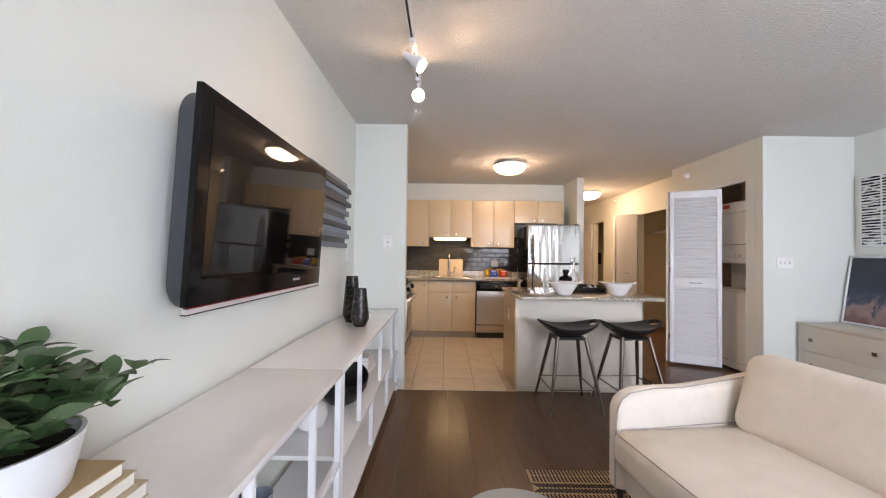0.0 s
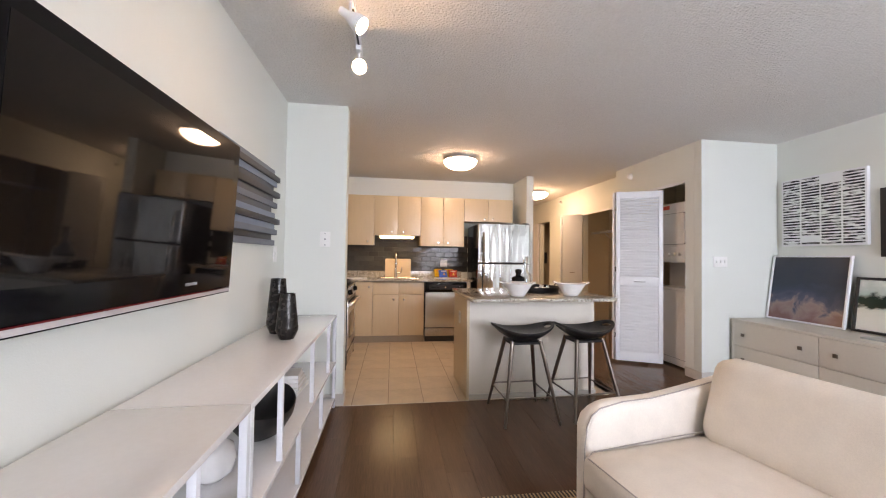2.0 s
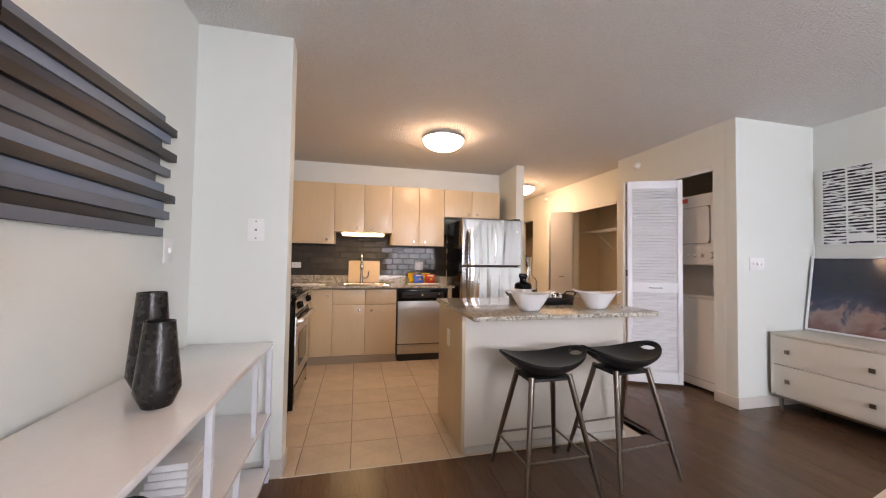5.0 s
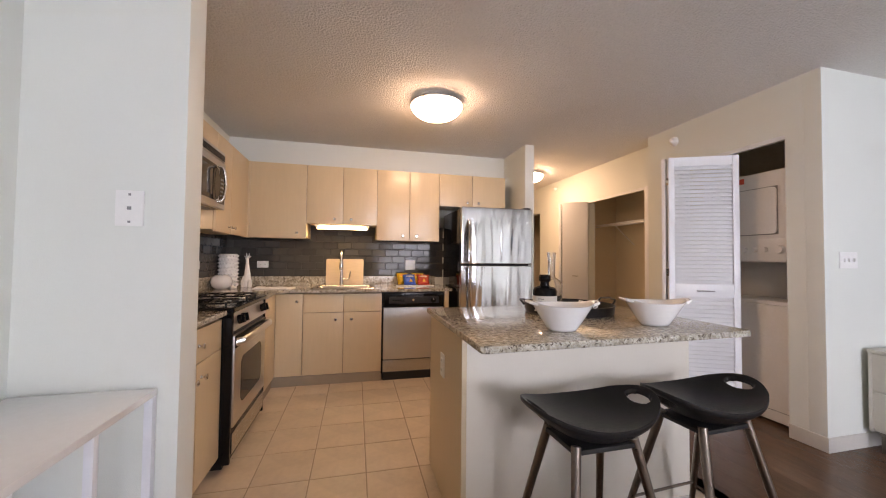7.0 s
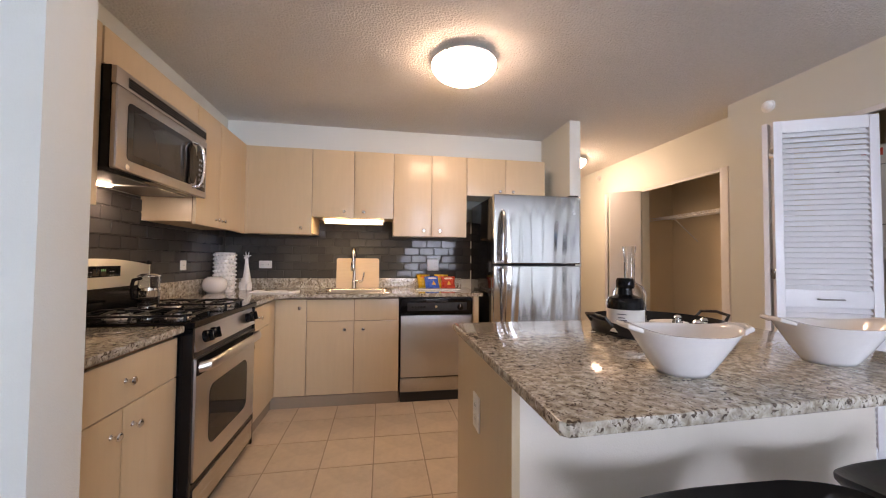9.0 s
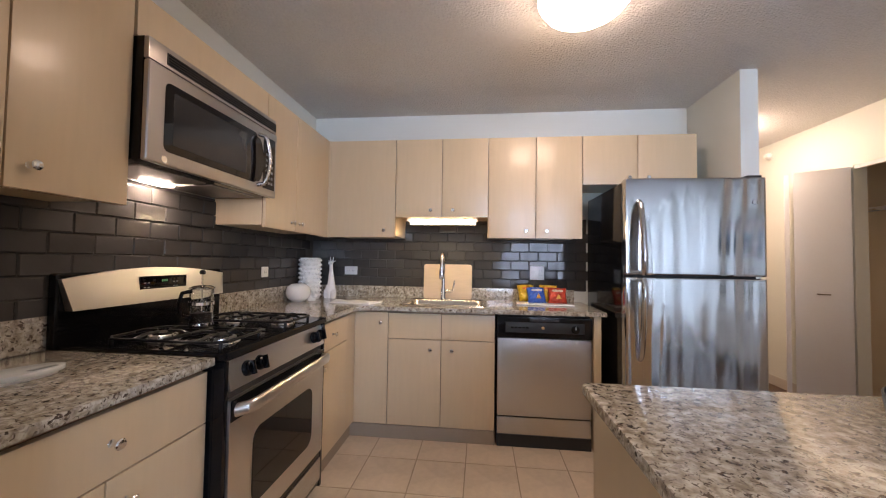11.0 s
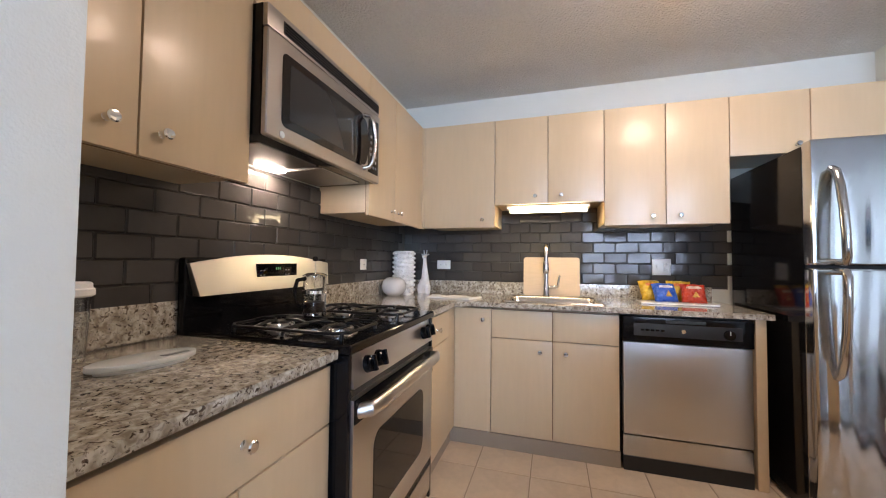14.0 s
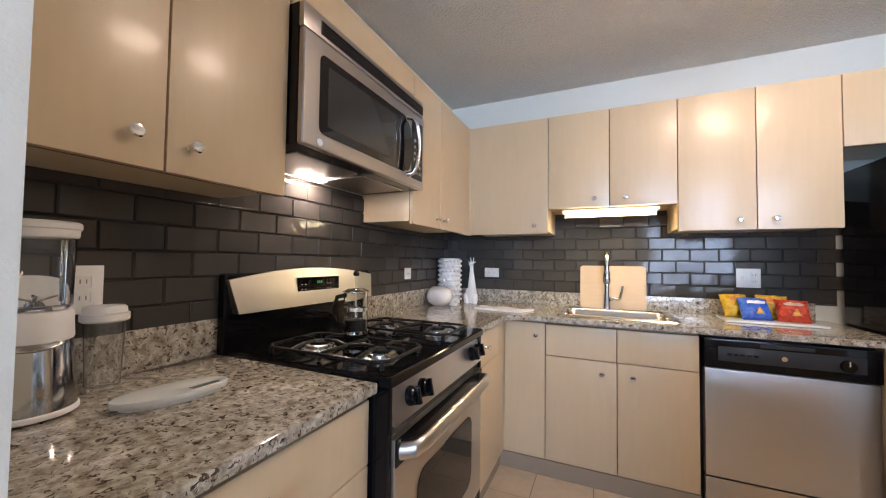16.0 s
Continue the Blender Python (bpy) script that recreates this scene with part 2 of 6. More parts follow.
def piece(name, me, parent, x, y, z, rz=0.0):
    """A repeat on shared mesh data, as a part of a thing."""
    ob = new(name, me)
    ob.parent = parent
    ob.matrix_parent_inverse = Matrix.Translation(-parent.location)
    ob.matrix_basis = pose(x, y, z, 0, 0, rz)
    return ob


# ---- the shell of the flat ----
TOP = 2.52
XL, XR, YW, YB = -0.725, 4.26, -2.80, 5.60
structure("wall_left", box(XL - 0.12, XL, YW, 2.82, 0, TOP), WALL, "off-white painted living room wall")
structure("wall_pillar", box(XL - 0.12, -0.235, 2.82, 2.958, 0, TOP, 0.004), WALL, "off-white painted wall end beside the kitchen")
structure("wall_right", box(XR, XR + 0.12, YW, 3.02, 0, TOP), WALL, "off-white painted living room wall")
wall_kl = structure("wall_kitchen_side", box(-1.10, -0.98, 2.958, YB, 0, TOP), WALL, "painted kitchen wall with dark glass tiles")
wall_kb = structure("wall_kitchen_back", box(-1.10, 2.20, YB, YB + 0.12, 0, TOP), WALL, "painted kitchen wall with dark glass tiles")
structure("wall_stub", box(2.20, 2.31, 5.00, YB + 0.12, 0, TOP, 0.004), WALL, "off-white painted stub wall beside the refrigerator")
structure("wall_hall_side", box(2.20, 2.31, YB + 0.12, 8.40, 0, TOP), BEIGE_LIT, "hallway wall with warm lamplight in its colour")
structure("wall_hall_end", box(2.20, 4.40, 8.40, 8.52, 0, TOP), BEIGE_LIT, "hallway end wall with warm lamplight in its colour")
structure("wall_laundry_front", box(3.34, XR + 0.12, 3.02, 3.12, 0, TOP, 0.004), WALL, "off-white painted laundry closet wall")
b = box(3.34, 3.44, 3.12, 3.23, 0, TOP)
box(3.34, 3.44, 4.12, 4.40, 0, TOP, bm=b)
box(3.34, 3.44, 3.23, 4.12, 2.134, TOP, bm=b)
structure("wall_laundry_side", b, WALL, "off-white painted laundry closet wall with an opening")
structure("wall_laundry_inner", box(3.44, XR + 0.12, 4.40, 4.50, 0, TOP), BEIGE_LIT, "closet partition coloured beige for warm lamplight")
structure("wall_laundry_back", box(XR, XR + 0.12, 3.12, 4.40, 0, TOP), BEIGE_LIT, "closet back wall coloured beige for warm lamplight")
b = box(3.57, 3.67, 4.50, 4.665, 0, TOP)
box(3.57, 3.67, 5.765, 7.15, 0, TOP, bm=b)
box(3.57, 3.67, 7.66, 8.40, 0, TOP, bm=b)
box(3.57, 3.67, 4.665, 5.765, 2.072, TOP, bm=b)
box(3.57, 3.67, 7.15, 7.66, 2.06, TOP, bm=b)
box(3.34, 3.57, 4.40, 4.46, 0, TOP, bm=b)
structure("wall_hall_closets", b, WALL, "off-white hallway wall with closet openings")
structure("wall_closet_back", box(4.28, 4.40, 4.50, 8.40, 0, TOP), BEIGE_LIT, "closet back wall coloured beige for warm lamplight")
structure("wall_closet_partition", box(3.67, 4.28, 6.08, 6.16, 0, TOP), BEIGE_LIT, "closet partition coloured beige for warm lamplight")
# window wall behind the start of the walk
b = box(XL - 0.12, 1.2, YW - 0.15, YW, 0, TOP)
box(3.4, XR + 0.12, YW - 0.15, YW, 0, TOP, bm=b)
box(1.2, 3.4, YW - 0.15, YW, 0, 0.28, bm=b)
box(1.2, 3.4, YW - 0.15, YW, 2.32, TOP, bm=b)
structure("wall_window", b, WALL, "off-white painted wall with a wide window")
win = tagged(thing("window_1", "white framed wide window with several panes", "window", kind="structure", at=(2.3, -2.82, 0.28)))
for x in (1.2, 1.91, 2.63, 3.34):
    part("window_frame", box(x, x + 0.06, -2.84, -2.80, 0.28, 2.32, 0.004), WHITEP, win)
for z in (0.28, 1.0, 2.26):
    part("window_frame", box(1.26, 3.34, -2.835, -2.805, z, z + 0.06, 0.004), WHITEP, win)
for x in (1.2625, 1.9725, 2.6925):
    p = part("pane", box(x, x + 0.645, -2.823, -2.817, 0.342, 2.258), CLEAR, win)
    p.visible_shadow = False
ceiling = structure("ceiling", box(-1.15, 4.42, YW - 0.15, 8.55, TOP, TOP + 0.15), CEIL, "rough sprayed white ceiling", "ceiling")
floor = structure("floor", box(-1.15, 4.42, YW - 0.15, 8.55, -0.12, -0.012), WOODGAP, "dark wood plank and beige tile floor", "floor")
structure("tile_bed", box(-1.0, 2.20, 2.80, YB, -0.012, -0.003), GROUT, "brown grout bed under kitchen tiles", "floor")
# vinyl baseboards
for a in ((3.332, 3.34, 3.012, 3.23), (3.34, 4.26, 3.012, 3.02), (3.332, 3.34, 4.12, 4.40), (XL, XL + 0.008, YW, 2.812), (XL, -0.227, 2.812, 2.82), (-0.235, -0.227, 2.82, 2.958),
          (XR - 0.008, XR, YW, 3.012), (2.31, 2.318, 5.0, 8.40), (2.20, 2.318, 4.992, 5.0), (3.562, 3.57, 5.765, 7.15), (4.272, 4.28, 4.50, 6.08)):
    structure("baseboard", box(*a, 0, 0.095, 0.003), TRIM, "low beige vinyl baseboard", "baseboard")
# metal head track of the laundry doors
structure("trim", box(3.345, 3.375, 3.23, 4.12, 2.104, 2.134), WHITEP, "white door track under the opening", "trim")
structure("trim", box(3.575, 3.605, 4.745, 5.765, 2.042, 2.072), WHITEP, "white door track under the opening", "trim")
b = box(3.556, 3.68, 4.667, 4.743, 0, 2.071, 0.003)
structure("trim", b, WHITEP, "white closet door jamb", "trim")

# ---- kitchen: cabinets ----
KNOB = mesh_of("knob", lathe([(0, 0), (0.010, 0), (0.006, 0.006), (0.006, 0.014), (0.014, 0.022), (0.014, 0.026), (0.011, 0.029), (0, 0.030)], 20), CHROME)
GAP = 0.0024


def slab(face, a0, a1, z0, z1, at, t=0.019):
    """A flat door or drawer front: face 'y' looks to -y, face 'x' looks to +x; at is the plane of its front."""
    if face == "y":
        return box(a0 + GAP, a1 - GAP, at, at + t, z0 + GAP, z1 - GAP, 0.0018, 2)
    return box(at - t, at, a0 + GAP, a1 - GAP, z0 + GAP, z1 - GAP, 0.0018, 2)


def add_knob(parent, face, a, z, at):
    ob = new("knob", KNOB)
    ob.parent = parent
    ob.matrix_parent_inverse = Matrix.Translation(-parent.location)
    ob.matrix_basis = pose(a, at, z, 90, 0, 0) if face == "y" else pose(at, a, z, 0, 90, 0)
    return tagged(ob, "round chrome knob")


def cabinet(name, face, a0, a1, z0, z1, at, back, fronts, label, group):
    """A frameless maple cabinet. fronts: kind, a0, a1, z0, z1, knob (a, z) or None."""
    t = 0.019
    if face == "y":
        c = thing(name, label, "cabinet", group, at=((a0 + a1) / 2, (at + back) / 2, z0))
        part("body", box(a0 + 0.0015, a1 - 0.0015, at + t + 0.002, back, z0 + (0.016 if z0 > 1 else 0), z1), MAPLE, c)
        part("edge_strip", box(a0 + 0.001, a1 - 0.001, at + t + 0.0003, at + t + 0.003, z0 + 0.001, z1 - 0.001), MAPLE_EDGE, c)
    else:
        c = thing(name, label, "cabinet", group, at=((at + back) / 2, (a0 + a1) / 2, z0))
        part("body", box(back, at - t - 0.002, a0 + 0.0015, a1 - 0.0015, z0 + (0.016 if z0 > 1 else 0), z1), MAPLE, c)
        part("edge_strip", box(at - t - 0.003, at - t - 0.0003, a0 + 0.001, a1 - 0.001, z0 + 0.001, z1 - 0.001), MAPLE_EDGE, c)
    for kind, b0, b1, y0, y1, k in fronts:
        d = part(kind, slab(face, b0, b1, y0, y1, at, t), MAPLE, c)
        if k:
            add_knob(d, face, k[0], k[1], at)
    return c


UP, BASE = "maple wall cabinets", "maple base cabinets"
YU, YF, XU, XF = 5.20, 5.00, -0.67, -0.36
ZB, ZT = 1.412, 2.172
cabinet("wall_cabinet", "y", -0.655, -0.13, ZB, ZT, YU, YB - 0.002, [("door", -0.655, -0.13, ZB, ZT, (-0.215, 1.468))], "light maple single-door wall cabinet over the worktop", UP)
cabinet("wall_cabinet", "y", -0.13, 0.58, 1.568, ZT, YU, YB - 0.002,
        [("door", -0.13, 0.23, 1.568, ZT, (0.145, 1.622)), ("door", 0.23, 0.58, 1.568, ZT, (0.315, 1.622))], "short light maple wall cabinet over the sink", UP)
cabinet("wall_cabinet", "y", 0.58, 1.264, ZB, ZT, YU, YB - 0.002,
        [("door", 0.58, 0.93, ZB, ZT, (0.855, 1.468)), ("door", 0.93, 1.264, ZB, ZT, (1.005, 1.468))], "light maple two-door wall cabinet over the dishwasher", UP)
cabinet("wall_cabinet", "y", 1.264, 2.05, 1.808, ZT, YU, YB - 0.002,
        [("door", 1.264, 1.648, 1.808, ZT, (1.585, 1.856)), ("door", 1.648, 2.05, 1.808, ZT, (1.715, 1.856))], "short light maple wall cabinet over the refrigerator", UP)
cabinet("wall_cabinet", "x", 2.960, 3.605, ZB, ZT, XU, -0.978,
        [("door", 2.960, 3.285, ZB, ZT, (3.222, 1.480)), ("door", 3.285, 3.605, ZB, ZT, (3.338, 1.480))], "light maple two-door wall cabinet above the granite", UP)
cabinet("wall_cabinet", "x", 3.612, 4.385, 2.008, ZT, XU, -0.978, [("door", 3.612, 4.385, 2.012, ZT, None)], "low light maple cabinet over the microwave", UP)
cabinet("wall_cabinet", "x", 4.385, 5.10, ZB, ZT, XU, -0.978,
        [("door", 4.385, 4.715, ZB, ZT, (4.665, 1.468)), ("door", 4.715, 5.10, ZB, ZT, (4.765, 1.468))], "light maple two-door corner wall cabinet", UP)
c = thing("filler_panel", "light maple filler in the wall cabinet corner", "panel", at=(-0.66, 5.15, ZB))
part("panel", box(-0.70, XU - 0.002, 5.10, 5.215, ZB, ZT), MAPLE, c)
part("panel", box(XU - 0.01, -0.655, YU + 0.003, 5.225, ZB, ZT), MAPLE, c)

cabinet("base_cabinet", "y", -0.36, -0.117, 0.09, 0.872, YF, YB - 0.002, [("door", -0.36, -0.117, 0.09, 0.872, (-0.17, 0.80))], "narrow light maple base cabinet with a full door", BASE)
cabinet("base_cabinet", "y", -0.117, 0.632, 0.09, 0.872, YF, YB - 0.002,
        [("drawer_front", -0.117, 0.26, 0.688, 0.868, None), ("drawer_front", 0.26, 0.632, 0.688, 0.868, None),
         ("door", -0.117, 0.26, 0.09, 0.688, (0.185, 0.620)), ("door", 0.26, 0.632, 0.09, 0.688, (0.335, 0.620))], "light maple sink base cabinet with two doors", BASE)
cabinet("base_cabinet", "x", 2.960, 3.615, 0.09, 0.872, XF, -0.978,
        [("drawer_front", 2.960, 3.615, 0.70, 0.868, (3.31, 0.785)), ("door", 2.960, 3.30, 0.09, 0.70, (3.25, 0.625)), ("door", 3.30, 3.615, 0.09, 0.70, (3.35, 0.625))],
        "light maple base cabinet with a drawer over doors", BASE)
cabinet("base_cabinet", "x", 4.392, 4.93, 0.09, 0.872, XF, -0.978,
        [("drawer_front", 4.392, 4.86, 0.70, 0.868, (4.62, 0.785)), ("door", 4.392, 4.86, 0.09, 0.70, (4.46, 0.62))], "light maple corner base cabinet with a drawer", BASE)
c = thing("filler_panel", "light maple filler in the base cabinet corner", "panel", at=(-0.40, 4.98, 0.09))
part("panel", box(-0.40, XF - 0.004, 4.86, 5.02, 0.09, 0.868), MAPLE, c)
part("panel", box(-0.50, -0.362, YF + 0.004, YF + 0.022, 0.09, 0.868), MAPLE, c)
single("end_panel", box(1.278, 1.325, 4.985, YB - 0.002, 0, 0.8835, 0.002), MAPLE, "light maple end panel beside the dishwasher", "panel")
# the sink strip stands about flush; its shade is in the colour
structure("toe_kick", box(-0.40, 0.632, 4.992, 5.012, 0, 0.089), TOE_SHADED, "toe kick under cabinets, shade in its brown colour", "toe kick")
structure("toe_kick", box(-0.40, -0.38, 4.392, 5.004, 0, 0.089), TOE_SHADED, "toe kick under cabinets, shade in its brown colour", "toe kick")
structure("toe_kick", box(-0.44, -0.42, 2.960, 3.615, 0, 0.089), TOE_SHADED, "toe kick under cabinets, shade in its brown colour", "toe kick")


# ---- worktops ----
def worktop(name, outline, label, z0=0.886, z1=0.914):
    return single(name, prism(outline, z0, z1, 0.005), GRAN, label, "worktop")


worktop("worktop", [(-0.977, 2.960), (-0.335, 2.960), (-0.335, 3.612), (-0.977, 3.612)], "speckled beige granite worktop beside the range")
b = prism([(-0.977, 4.395), (-0.335, 4.395), (-0.335, 4.90), (-0.26, 4.968), (0.25, 4.968), (0.25, 5.075), (-0.04, 5.075), (-0.04, 5.495), (0.552, 5.495), (0.552, 5.075), (0.251, 5.075), (0.251, 4.968),
           (1.355, 4.968), (1.355, 5.598), (-0.977, 5.598)], 0.884, 0.914)
single("worktop", b, GRAN, "speckled beige granite corner worktop around the sink", "worktop")
single("upstand", box(-0.978, -0.966, 2.960, 3.612, 0.9142, 1.03, 0.002), GRAN, "low granite upstand along the wall", "upstand")
single("upstand", box(-0.978, -0.966, 4.395, 5.576, 0.9142, 1.03, 0.002), GRAN, "low granite upstand along the wall", "upstand")
single("upstand", box(-0.956, 1.30, 5.578, 5.598, 0.9142, 1.012, 0.002), GRAN, "low granite upstand along the wall", "upstand")

# ---- island ----
isl = thing("kitchen_island", "kitchen island with painted front and maple end panel", "island", at=(1.45, 3.2, 0))
part("front_panel", box(0.845, 2.030, 2.832, 2.852, 0, 0.8858, 0.002), ISLAND, isl, "off-white painted front panel")
part("end_panel", box(0.822, 0.8448, 2.830, 3.49, 0.0, 0.8858, 0.002), MAPLE, isl, "light maple end panel")
part("end_panel", box(2.008, 2.030, 2.8525, 3.49, 0.0, 0.8858, 0.002), MAPLE, isl, "light maple end panel")
part("body", box(0.845, 2.0075, 2.8525, 3.47, 0.09, 0.8855), MAPLE, isl)
part("base_trim", box(0.846, 2.040, 2.820, 2.8315, 0, 0.045, 0.003), TRIM, isl, "low beige base strip")
for i in range(3):
    part("door", box(0.848 + i * 0.386, 1.230 + i * 0.386, 3.47, 3.489, 0.095, 0.875, 0.002), MAPLE, isl)
worktop("island_worktop", [(0.816, 2.527), (2.085, 2.575), (2.108, 2.60), (2.108, 3.52), (2.09, 3.54), (0.82, 3.54), (0.803, 3.522), (0.803, 2.540)], "speckled beige granite island worktop with overhang")

# ---- refrigerator ----
fr = thing("refrigerator", "stainless steel top-freezer refrigerator with black sides", "refrigerator", at=(1.76, 5.1, 0))
part("body", box(1.385, 2.140, 4.80, 5.50, 0.02, 1.735, 0.006), BLACKG, fr, "glossy black cabinet")
for nm, z0, z1 in (("freezer_door", 1.172, 1.745), ("fridge_door", 0.09, 1.160)):
    d = part(nm, box(1.378, 2.146, 4.722, 4.792, z0, z1, 0.014, 4), STEEL_V, fr, "brushed stainless steel door")
    if z0 > 1:
        pts = [(1.452, 4.722, 1.186), (1.452, 4.655, 1.187), (1.452, 4.648, 1.205), (1.452, 4.650, 1.30), (1.452, 4.660, 1.42), (1.452, 4.678, 1.53), (1.452, 4.698, 1.59), (1.452, 4.722, 1.605)]
    else:
        pts = [(1.452, 4.722, 1.146), (1.452, 4.655, 1.145), (1.452, 4.648, 1.127), (1.452, 4.650, 1.03), (1.452, 4.660, 0.88), (1.452, 4.678, 0.76), (1.452, 4.698, 0.70), (1.452, 4.722, 0.68)]
    part("handle", tube(pts, 0.0155, 12), STEEL_V, d, "curved steel bar handle")
part("gasket", box(1.392, 2.132, 4.79, 4.80, 0.09, 1.735), BLACKM, fr, "black door seal")
part("kickplate", box(1.395, 2.13, 4.76, 4.80, 0.02, 0.085, 0.004), BLACKM, fr, "black kickplate")
part("hinge_cap", box(2.06, 2.135, 4.74, 4.82, 1.7455, 1.760, 0.005), BLACKM, fr, "black hinge cover")
part("badge", turned(lathe([(0, 0), (0.014, 0), (0.014, 0.003), (0, 0.004)], 20), pose(2.085, 4.7215, 1.60, 90, 0, 0)), CHROME, fr, "round chrome badge")

# ---- dishwasher ----
dw = thing("dishwasher", "stainless steel dishwasher with a black control panel", "dishwasher", at=(0.95, 5.3, 0))
part("body", box(0.645, 1.268, 5.03, 5.58, 0.02, 0.872), BLACKM, dw)
part("door_panel", box(0.648, 1.264, 4.985, 5.03, 0.205, 0.722, 0.006), STEEL_D, dw, "brushed steel door")
part("lower_panel", box(0.648, 1.264, 4.992, 5.03, 0.082, 0.196, 0.004), STEEL_X, dw, "brushed steel lower panel")
cp = part("control_panel", box(0.645, 1.267, 4.972, 5.03, 0.728, 0.870, 0.008), BLACKG, dw, "glossy black control panel")
part("inset", box(0.70, 1.215, 4.969, 4.9715, 0.765, 0.835, 0.001), BLACKM, cp)
part("latch_lip", box(0.86, 1.05, 4.966, 4.9715, 0.842, 0.858, 0.002), BLACKM, cp)
for i in range(5):
    part("button", box(0.735 + i * 0.025, 0.752 + i * 0.025, 4.963, 4.9685, 0.795, 0.805, 0.001), BLACKG, cp)
part("dial", turned(lathe([(0, 0), (0.026, 0), (0.024, 0.015), (0, 0.016)], 24), pose(1.155, 4.969, 0.795, 90, 0, 0)), BLACKG, cp, "black program dial")
part("dial_mark", box(1.153, 1.157, 4.9515, 4.953, 0.797, 0.818), PLATE, cp)
part("badge", turned(lathe([(0, 0), (0.011, 0), (0.011, 0.003), (0, 0.003)], 20), pose(0.945, 4.969, 0.80, 90, 0, 0)), CHROME, cp, "round chrome badge")
part("toe_panel", box(0.648, 1.264, 4.990, 5.029, 0.0, 0.08), BLACKM, dw, "black toe panel")

# ---- range ----
RY0, RY1 = 3.622, 4.386
rg = thing("gas_range", "stainless and black freestanding gas range", "range", at=(-0.65, 4.0, 0))
part("body", box(-0.965, -0.345, RY0, RY1, 0.02, 0.895), BLACKG, rg, "glossy black sides")
for y in (RY0, RY1 - 0.022):
    part("side_frame", box(-0.345, -0.308, y, y + 0.022, 0.04, 0.895, 0.004), BLACKG, rg, "black side edge")
part("cooktop", box(-0.93, -0.300, RY0 - 0.002, RY1 + 0.002, 0.896, 0.926, 0.010, 3), BLACKG, rg, "black enamel cooktop")
od = part("oven_door", box(-0.345, -0.300, RY0 + 0.024, RY1 - 0.024, 0.235, 0.760, 0.008), STEEL_R, rg, "brushed steel oven door")
b = box(-0.3005, -0.2975, RY0 + 0.15, RY1 - 0.15, 0.33, 0.61)
bmesh.ops.bevel(b, geom=[e for e in b.edges if abs(e.verts[0].co.x - e.verts[1].co.x) > 0.001], offset=0.05, segments=5, profile=0.5, affect="EDGES")
part("oven_window", b, GLASSD, od, "dark glass window")
hp = [(-0.305, RY0 + 0.05, 0.722), (-0.262, RY0 + 0.065, 0.728)] + [(-0.252 + 0.0 * k, RY0 + 0.10 + (RY1 - RY0 - 0.20) * k / 8, 0.730) for k in range(9)] + [(-0.262, RY1 - 0.065, 0.728), (-0.305, RY1 - 0.05, 0.722)]
hb = tube(hp, 0.0150, 14)
for v in hb.verts:
    v.co.z = 0.728 + 1.55 * (v.co.z - 0.728)
part("handle", hb, STEEL_R, od, "broad curved steel handle")
part("top_band", box(-0.3005, -0.2965, RY0 + 0.026, RY1 - 0.026, 0.688, 0.7585, 0.001), BLACKG, od, "glossy black band behind the handle")
part("door_gap", box(-0.344, -0.318, RY0 + 0.006, RY1 - 0.006, 0.761, 0.790), BLACKM, rg)
cpan = part("control_panel", prism([(-0.345, 0.792), (-0.300, 0.792), (-0.322, 0.895), (-0.345, 0.895)], 0, RY1 - RY0 - 0.048, 0.002), STEEL_R, rg, "brushed steel knob panel")
cpan.data.transform(Matrix(((1, 0, 0, 0), (0, 0, 1, RY0 + 0.024), (0, 1, 0, 0), (0, 0, 0, 1))))
cpan.data.flip_normals()
RK = mesh_of("burner_knob", box(-0.006, 0.006, -0.025, 0.025, 0.010, 0.036, 0.003, bm=lathe([(0, 0), (0.028, 0), (0.028, 0.006), (0.025, 0.020), (0.020, 0.024), (0, 0.024)], 24)), BLACKG)
for y in (3.74, 3.815, 4.255, 4.325):
    ob = piece("burner_knob", RK, cpan, 0, 0, 0)
    ob.matrix_basis = pose(-0.311, y, 0.842, 0, 78, 0) @ pose(0, 0, 0, 0, 0, 90)
    tagged(ob, "black burner knob")
part("storage_drawer", box(-0.345, -0.310, RY0 + 0.024, RY1 - 0.024, 0.06, 0.225, 0.008), BLACKG, rg, "black lower drawer")
part("drawer_trim", box(-0.3105, -0.303, RY0 + 0.03, RY1 - 0.03, 0.085, 0.20, 0.006), STEEL_H, rg, "steel drawer front")
bg = part("backguard", box(-0.968, -0.936, RY0 - 0.014, RY1 + 0.014, 0.90, 1.178, 0.014, 4), BLACKG, rg, "black back guard")
# domed steel face of the back guard
b = bmesh.new()
ring = [(RY0 + 0.018, 1.043), (RY1 - 0.010, 1.043)] + [(RY1 + 0.008 - (RY1 - RY0 + 0.016) * k / 14, 1.135 + 0.058 * math.sin(math.pi * (0.12 + 0.76 * k / 14))) for k in range(15)]
f = [b.verts.new((-0.902 - 0.16 * (z - 1.04), y, z)) for y, z in ring]
g = [b.verts.new((-0.948, y, z)) for y, z in ring]
b.faces.new(f)
b.faces.new(g)
for i in range(len(f)):
    j = (i + 1) % len(f)
    b.faces.new((f[i], f[j], g[j], g[i]))
bmesh.ops.recalc_face_normals(b, faces=b.faces)
bf = part("steel_face", b, STEEL_R, bg, "domed brushed steel face")
part("display", box(-0.940, -0.9115, 3.895, 4.135, 1.090, 1.155, 0.001), GLASSD, bf, "dark clock display")
CLOCK = mat("clock_digits", (0.05, 0.16, 0.06), emit=((0.25, 1.0, 0.35), 0.10))
